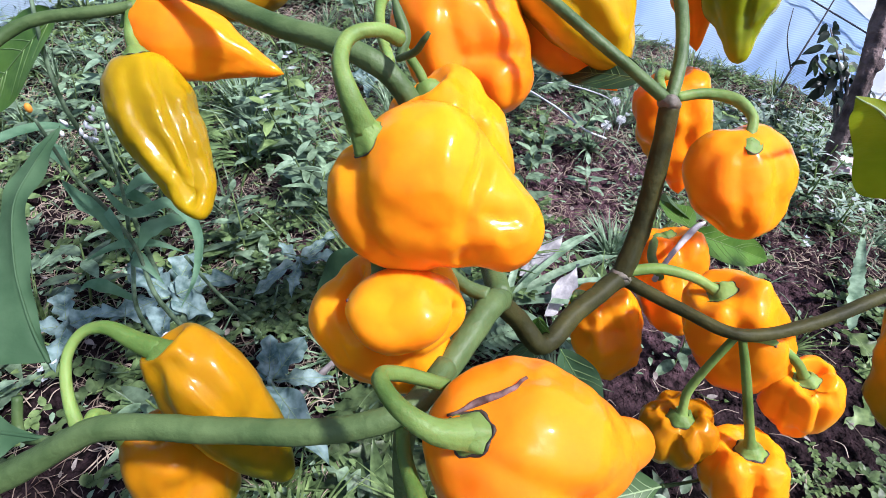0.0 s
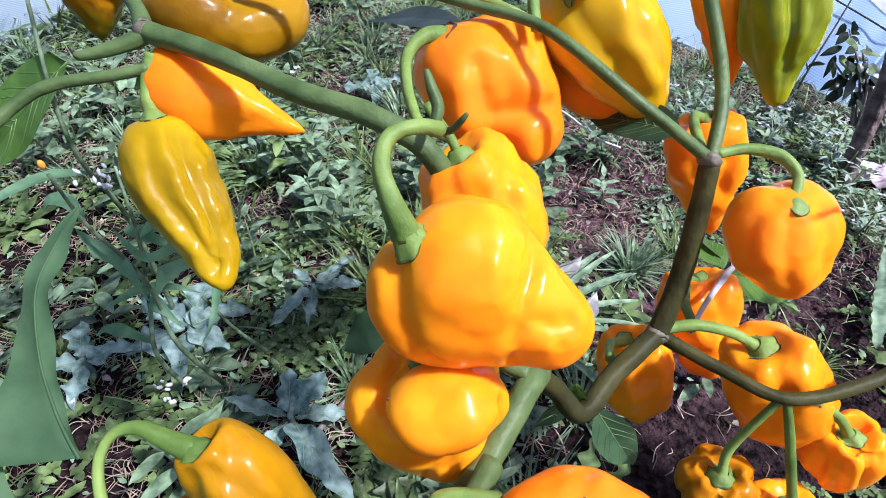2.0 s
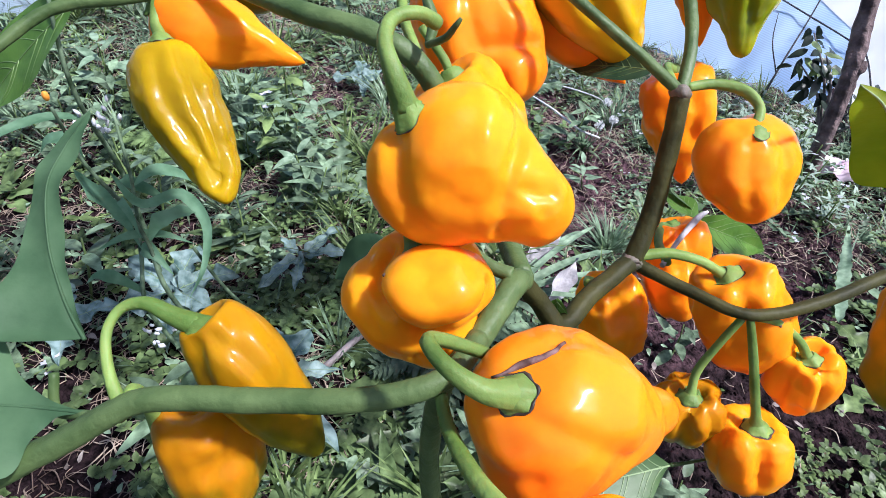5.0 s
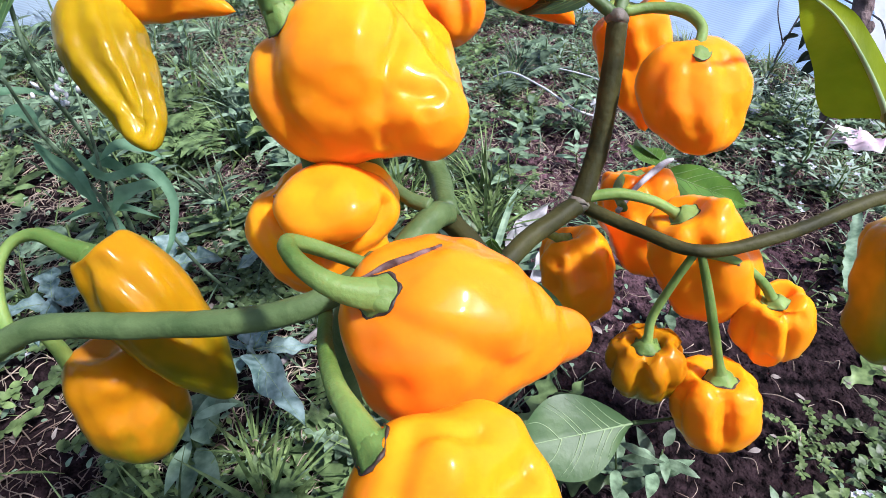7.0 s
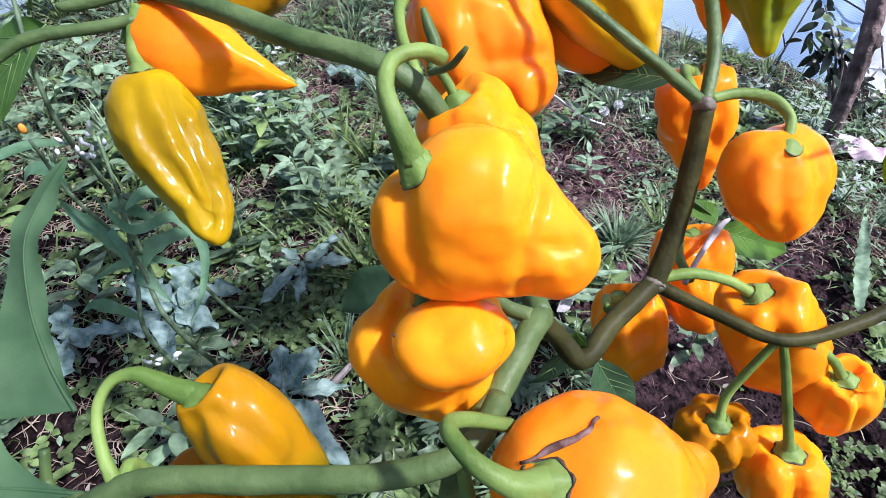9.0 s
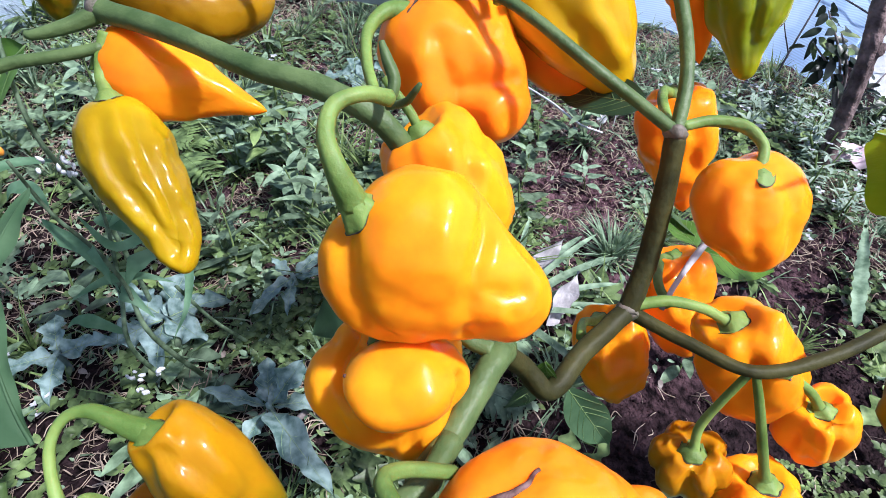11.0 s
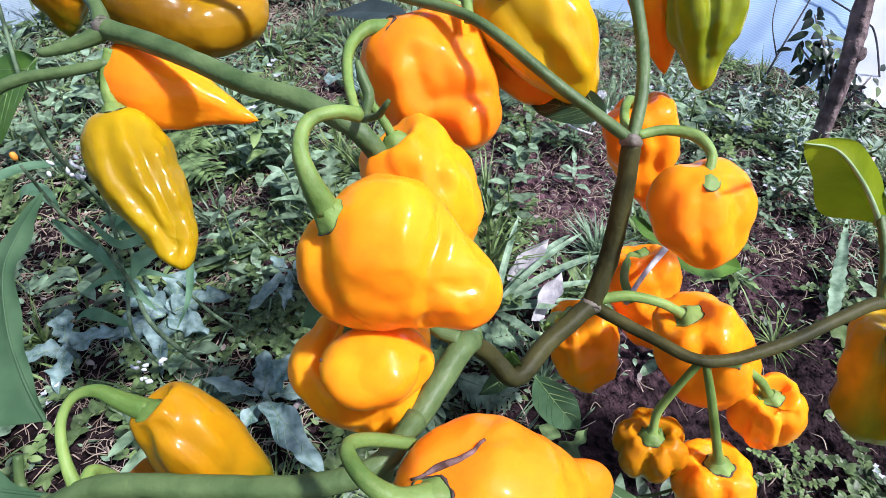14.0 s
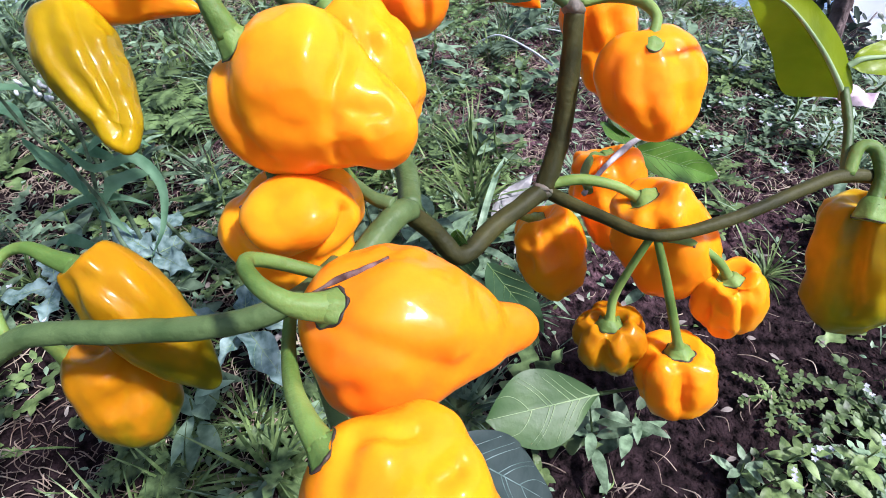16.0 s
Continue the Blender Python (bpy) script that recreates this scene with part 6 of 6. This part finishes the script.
# long pale lobed leaf and a bright lobed weed beside the bare soil
bm = bmesh.new()
leaf_blade(bm, (0.375, 0.285, 0.008), (0.45, 0.425, 0.03), 0.0135, curl=0.1, n=90, m=4, lobes=11, lobe_depth=0.22, up=(-0.5, -0.3, 0.8), shape=0.6, wavy=0.1)
tagged(link("lobed_leaf", bm, leaf_mint), "long pale grey green wavy-edged leaf", "weed")
bright_weed = tagged(rosette(31, 7, 0.075, 0.03, WEED[2], 6, 0.6, (0.2, 0.7)), "bright green weed with deeply cut leaves", "weed")
settle(bright_weed, 0.41, 0.235, 0.5, 1.0)

# pale dead stem with seed heads
bm = bmesh.new()
tube(bm, [(0.085, 0.675, 0.018, 0.0013), (0.112, 0.655, 0.036, 0.0013), (0.150, 0.605, 0.038, 0.0013), (0.179, 0.562, 0.034, 0.0012), (0.206, 0.552, 0.028, 0.0011)], 7, 0, 6, 0.2)
tube(bm, [(0.13, 0.70, 0.020, 0.001), (0.17, 0.685, 0.03, 0.001), (0.226, 0.66, 0.026, 0.0009), (0.236, 0.635, 0.02, 0.0008)], 7, 0, 6, 0.2)
tagged(link("dead_weed", bm, petal_white), "pale dead weed stem lying on the ground", "stem")
for x, y in ((0.234, 0.64), (0.231, 0.592), (0.208, 0.572)):
    bm = bmesh.new()
    c = Vector((x, y, height(x, y) + 0.026))
    tube(bm, [(x, y, height(x, y) - 0.004, 0.0006), (*c, 0.0005)], 5, 0, 2)
    r = random.Random(int(x * 1000))
    for _ in range(150):
        d = Vector((r.gauss(0, 1), r.gauss(0, 1), r.gauss(0, 1))).normalized()
        e = d.orthogonal().normalized() * 0.00035
        p = c + d * 0.0062
        bm.faces.new([bm.verts.new(q) for q in (c + e * 0.3, p + e, p - e, c - e * 0.3)])
    tagged(link("seed_head", bm, petal_white), "round white fluffy seed head on a thin stalk", "seed head", "seed heads")
# grey stick under the thistle
bm = bmesh.new()
tube(bm, [(-0.095, 0.19, 0.008, 0.0024), (-0.062, 0.232, 0.013, 0.0026), (-0.03, 0.272, 0.012, 0.0022)], 8, 0, 6, 0.3)
tagged(link("dead_stick", bm, wood_grey), "short grey weathered stick on the ground", "stick")

# tall weed in front at the edge, with long bowed leaves and clusters of white buds
def bent_leaf(bm, spine, width, up=(0, -0.5, 0.85), n=5, lobes=0):
    """A narrow leaf whose midrib follows a bowed line."""
    line = [Vector(p) for p in spline(spine, n)]
    rows = []
    for i, p in enumerate(line):
        t = i / (len(line) - 1)
        d = line[min(i + 1, len(line) - 1)] - line[max(i - 1, 0)]
        side = d.cross(Vector(up)).normalized()
        z = side.cross(d).normalized()
        w = width * 0.5 * max(0.03, math.sin(math.pi * t ** 0.8)) * (1 - (0.35 * abs(math.sin(lobes * math.pi * t)) if lobes else 0))
        rows.append([bm.verts.new(p + side * (w * q) + z * (0.3 * w * abs(q) + 0.15 * w * math.sin(7 * t + q))) for q in (-1, -0.5, 0, 0.5, 1)])
    for a, b in zip(rows, rows[1:]):
        for k in range(4):
            bm.faces.new((a[k], a[k + 1], b[k + 1], b[k]))


tall = tagged(new("tall_weed"), "tall blue green weed with bowed leaves and white buds", "weed")
for pts in ([(-0.23, 0.30, 0.0, 0.0022), (-0.222, 0.29, 0.13, 0.0018), (-0.212, 0.26, 0.22, 0.0014), (-0.216, 0.29, 0.30, 0.001)],
            [(-0.165, 0.235, 0.0, 0.0020), (-0.1694, 0.2085, 0.0974, 0.0017), (-0.1784, 0.2211, 0.1311, 0.0014), (-0.1876, 0.225, 0.1596, 0.0013), (-0.1989, 0.2244, 0.1882, 0.0011), (-0.2004, 0.2201, 0.2264, 0.0009)],
            [(-0.19, 0.23, 0.0, 0.0019), (-0.1887, 0.2096, 0.0809, 0.0016), (-0.1904, 0.2277, 0.1143, 0.0014), (-0.1935, 0.2514, 0.1527, 0.0012), (-0.1997, 0.2697, 0.1957, 0.0009)],
            [(-0.14, 0.27, 0.0, 0.0016), (-0.152, 0.25, 0.06, 0.0014), (-0.1606, 0.24, 0.11, 0.0012)]):
    bm = bmesh.new()
    tube(bm, pts, 7, 0, 6)
    part("stem", bm, WEED[1], tall)
for spine, w, lobes in (([(-0.194, 0.2344, 0.1777), (-0.1825, 0.2356, 0.1507), (-0.1657, 0.2548, 0.1448), (-0.1508, 0.2478, 0.1268), (-0.1506, 0.2282, 0.1056), (-0.158, 0.2092, 0.0917)], 0.013, 0),
                        ([(-0.1985, 0.2007, 0.1413), (-0.1877, 0.2203, 0.137), (-0.1724, 0.2312, 0.1298), (-0.1569, 0.2364, 0.1176)], 0.010, 0),
                        ([(-0.2089, 0.227, 0.182), (-0.2042, 0.2306, 0.163), (-0.1945, 0.2307, 0.1456), (-0.1861, 0.2238, 0.1232)], 0.020, 3),
                        ([(-0.178, 0.221, 0.131), (-0.172, 0.232, 0.140), (-0.162, 0.246, 0.138), (-0.155, 0.258, 0.128)], 0.022, 3),
                        ([(-0.190, 0.228, 0.114), (-0.183, 0.222, 0.125), (-0.173, 0.216, 0.124), (-0.164, 0.212, 0.112)], 0.018, 2),
                        ([(-0.189, 0.215, 0.090), (-0.200, 0.212, 0.105), (-0.214, 0.213, 0.108), (-0.226, 0.214, 0.098)], 0.016, 2),
                        ([(-0.193, 0.251, 0.153), (-0.183, 0.262, 0.158), (-0.172, 0.272, 0.150), (-0.165, 0.278, 0.138)], 0.014, 0),
                        ([(-0.1985, 0.2244, 0.190), (-0.208, 0.232, 0.198), (-0.222, 0.236, 0.196), (-0.232, 0.238, 0.185)], 0.014, 0),
                        ([(-0.187, 0.225, 0.160), (-0.180, 0.214, 0.170), (-0.171, 0.204, 0.168), (-0.165, 0.196, 0.158)], 0.008, 0),
                        ([(-0.222, 0.29, 0.13), (-0.208, 0.268, 0.145), (-0.19, 0.262, 0.142), (-0.178, 0.262, 0.130)], 0.014, 0),
                        ([(-0.215, 0.27, 0.19), (-0.226, 0.25, 0.202), (-0.24, 0.23, 0.204), (-0.25, 0.21, 0.20)], 0.013, 0)):
    bm = bmesh.new()
    bent_leaf(bm, spine, 0.62 * w, lobes=lobes)
    part("leaf", bm, leaf_sea, tall)
r = random.Random(12)
for centre, count, spread in (((-0.1735, 0.181, 0.0925), 6, 0.004), ((-0.1680, 0.174, 0.0880), 5, 0.0035), ((-0.1620, 0.186, 0.0895), 4, 0.003), ((-0.1940, 0.2520, 0.2040), 6, 0.005), ((-0.1965, 0.2490, 0.1960), 5, 0.004), ((-0.205, 0.245, 0.205), 3, 0.004)):
    for _ in range(count):
        c = Vector(centre) + Vector((r.gauss(0, 1), r.gauss(0, 1), r.gauss(0, 1))) * (spread * 0.6)
        bm = bmesh.new()
        bmesh.ops.create_icosphere(bm, subdivisions=1, radius=r.uniform(0.0013, 0.0021), matrix=Matrix.Translation(c) @ Euler((r.uniform(-0.7, 0.7), r.uniform(-0.7, 0.7), 0)).to_matrix().to_4x4() @ Matrix.Diagonal((0.75, 0.75, 1.4, 1)))
        for v in bm.verts:
            v.co += (v.co - c) * 0.5 * noise.noise(v.co * 900)
        part("bud", bm, petal_white, tall, "white flower bud")
bm = bmesh.new()
bmesh.ops.create_icosphere(bm, subdivisions=2, radius=0.0022, matrix=Matrix.Translation((-0.199, 0.218, 0.234)) @ Matrix.Diagonal((0.8, 0.8, 1.3, 1)))
part("bud", bm, bud_orange, tall, "orange flower bud")

# ---- behind ----
bm = bmesh.new()
tube(bm, [(0.456, 0.512, -0.03, 0.0092), (0.4535, 0.522, 0.06, 0.0086), (0.4515, 0.533, 0.125, 0.0084), (0.450, 0.540, 0.15, 0.0090), (0.447, 0.556, 0.20, 0.0082), (0.442, 0.60, 0.36, 0.0082), (0.435, 0.66, 0.60, 0.008)], 26, 0.10, 10, 0.2)
stake = tagged(new("wooden_stake"), "leaning dark wooden stake with rough bark", "stake")
part("pole", bm, bark, stake)
bm = bmesh.new()
tube(bm, [(0.452, 0.538, 0.132, 0.0085), (0.457, 0.535, 0.138, 0.0078), (0.461, 0.533, 0.142, 0.0060), (0.462, 0.532, 0.143, 0.004)], 14, 0.05, 5, 0.4)
part("branch_stub", bm, bark, stake, "sawn-off stub of a side branch")


def sheet(name, foot, top_height, lean, mat, label, wave, top_slope=0.0):
    """A hanging sheet with folds along a line on the ground."""
    line = spline(foot, 16)
    rows, bm = [], bmesh.new()
    n = 34
    for j in range(n + 1):
        row = []
        for i, p in enumerate(line):
            h = (top_height + top_slope * i / len(line)) * j / n
            f = wave * noise.noise((i * 0.16, h * 4, 2.0)) + 0.4 * wave * math.sin(i * 0.55 + h * 9)
            row.append(bm.verts.new((p[0] + lean[0] * h + 0.4 * f, p[1] + lean[1] * h + f, h - 0.01)))
        rows.append(row)
    hem = [v.co.copy() for v in rows[1]]
    for a, b in zip(rows, rows[1:]):
        for i in range(len(line) - 1):
            bm.faces.new((a[i], a[i + 1], b[i + 1], b[i]))
    bmesh.ops.solidify(bm, geom=bm.faces[:], thickness=0.001)
    root = tagged(new(name), label, "sheet")
    part("cloth", bm, mat, root)
    bm = bmesh.new()
    tube(bm, [(v.x, v.y, v.z, 0.0022) for v in hem[::4]], 6, 0, 3)
    part("hem", bm, mat, root, "rolled lower hem")
    return root


sheet("shade_net", [(-0.05, 1.16), (0.12, 1.06), (0.25, 0.985), (0.37, 0.92), (0.44, 0.85), (0.50, 0.79), (0.545, 0.715), (0.552, 0.695)], 0.205, (1.3, 1.3), net_blue, "pale blue woven shade net hanging to the ground", 0.006, -0.147)
sheet("plastic_sheet", [(0.0, 1.72), (0.20, 1.50), (0.42, 1.22), (0.51, 1.10), (0.565, 1.0), (0.60, 0.90), (0.605, 0.80), (0.588, 0.70), (0.585, 0.645), (0.625, 0.612), (0.90, 0.57), (1.3, 0.55)], 0.35, (3.0, 2.2), sheet_white, "white plastic sheet behind the net", 0.008)
sheet("shade_net", [(-1.3, 0.62), (-1.0, 0.72), (-0.80, 0.80), (-0.66, 0.86), (-0.60, 0.95), (-0.56, 1.15)], 0.7, (-0.1, 0.8), net_grey, "grey blue woven shade net at the edge of the bed", 0.014)
# dark edge cord of the net
bm = bmesh.new()
tube(bm, [(0.213, 1.423, 0.202, 0.0013), (0.331, 1.271, 0.163, 0.0013), (0.422, 1.157, 0.134, 0.0013), (0.503, 1.053, 0.105, 0.0013), (0.554, 0.964, 0.09, 0.0013), (0.598, 0.888, 0.077, 0.0013), (0.635, 0.794, 0.067, 0.0013), (0.645, 0.765, 0.055, 0.0013), (0.655, 0.72, 0.005, 0.0013)], 7, 0, 6)
tagged(link("net_cord", bm, cord_dark), "dark cord along the edge of the net", "cord")

# dark-leaved shrub by the stake and a bare twig
shrub = tagged(new("shrub"), "small shrub with dark glossy leaves by the stake", "shrub")
r = random.Random(4)
for top, count, size in (((0.476, 0.662, 0.128), 20, 1.0), ((0.469, 0.652, 0.094), 16, 1.0), ((0.492, 0.643, 0.109), 12, 0.9), ((0.571, 0.640, 0.060), 12, 0.7), ((0.56, 0.605, 0.032), 12, 0.7)):
    bm = bmesh.new()
    foot = Vector((0.533, 0.632, -0.006))
    mid = foot.lerp(Vector(top), 0.5) + Vector((0.004, -0.004, 0.012))
    line = tube(bm, [(*foot, 0.0022), (*mid, 0.0017), (*top, 0.0008)], 7, 0, 6)
    part("stem", bm, wood_grey, shrub)
    for i in range(count):
        at = line[r.randrange(len(line) // 2, len(line))]
        p = Vector(at[:3]) + Vector((r.gauss(0, 0.008), r.gauss(0, 0.008), r.gauss(0, 0.006)))
        a = r.uniform(0, 6.283)
        bm = bmesh.new()
        leaf_blade(bm, p, p + Vector((math.cos(a), math.sin(a), r.uniform(-1.6, 0.2))).normalized() * (size * r.uniform(0.016, 0.030)), size * r.uniform(0.009, 0.014), n=8, m=2, up=(0.2, -0.5, 0.8))
        part("leaf", bm, WEED[2] if i % 8 == 0 else leaf_shrub, shrub)
bm = bmesh.new()
tube(bm, [(0.437, 0.645, -0.01, 0.0016), (0.46, 0.675, 0.06, 0.0014), (0.50, 0.72, 0.13, 0.001), (0.54, 0.77, 0.20, 0.0006)], 6, 0, 5)
tube(bm, [(0.463, 0.679, 0.066, 0.001), (0.452, 0.70, 0.10, 0.0008), (0.455, 0.72, 0.13, 0.0005)], 5, 0, 4)
tagged(link("bare_twig", bm, cord_dark), "thin dark leafless twig sticking up", "twig")
# crumpled pinkish plastic scrap
bm = bmesh.new()
bmesh.ops.create_grid(bm, x_segments=22, y_segments=14, size=1.0)
for v in bm.verts:
    p = v.co.copy()
    v.co = Vector((0.032 * p.x, 0.016 * p.y * (1.1 - 0.3 * p.x), 0.010 + 0.011 * (1 - p.y * p.y) + 0.006 * noise.noise(p * 2.1) + 0.003 * noise.noise(p * 6)))
bmesh.ops.solidify(bm, geom=bm.faces[:], thickness=0.0006)
scrap = tagged(link("plastic_scrap", bm, scrap_pink), "crumpled pale pink plastic scrap on the ground", "litter")
settle(scrap, 0.498, 0.528, -0.6, 1.0)
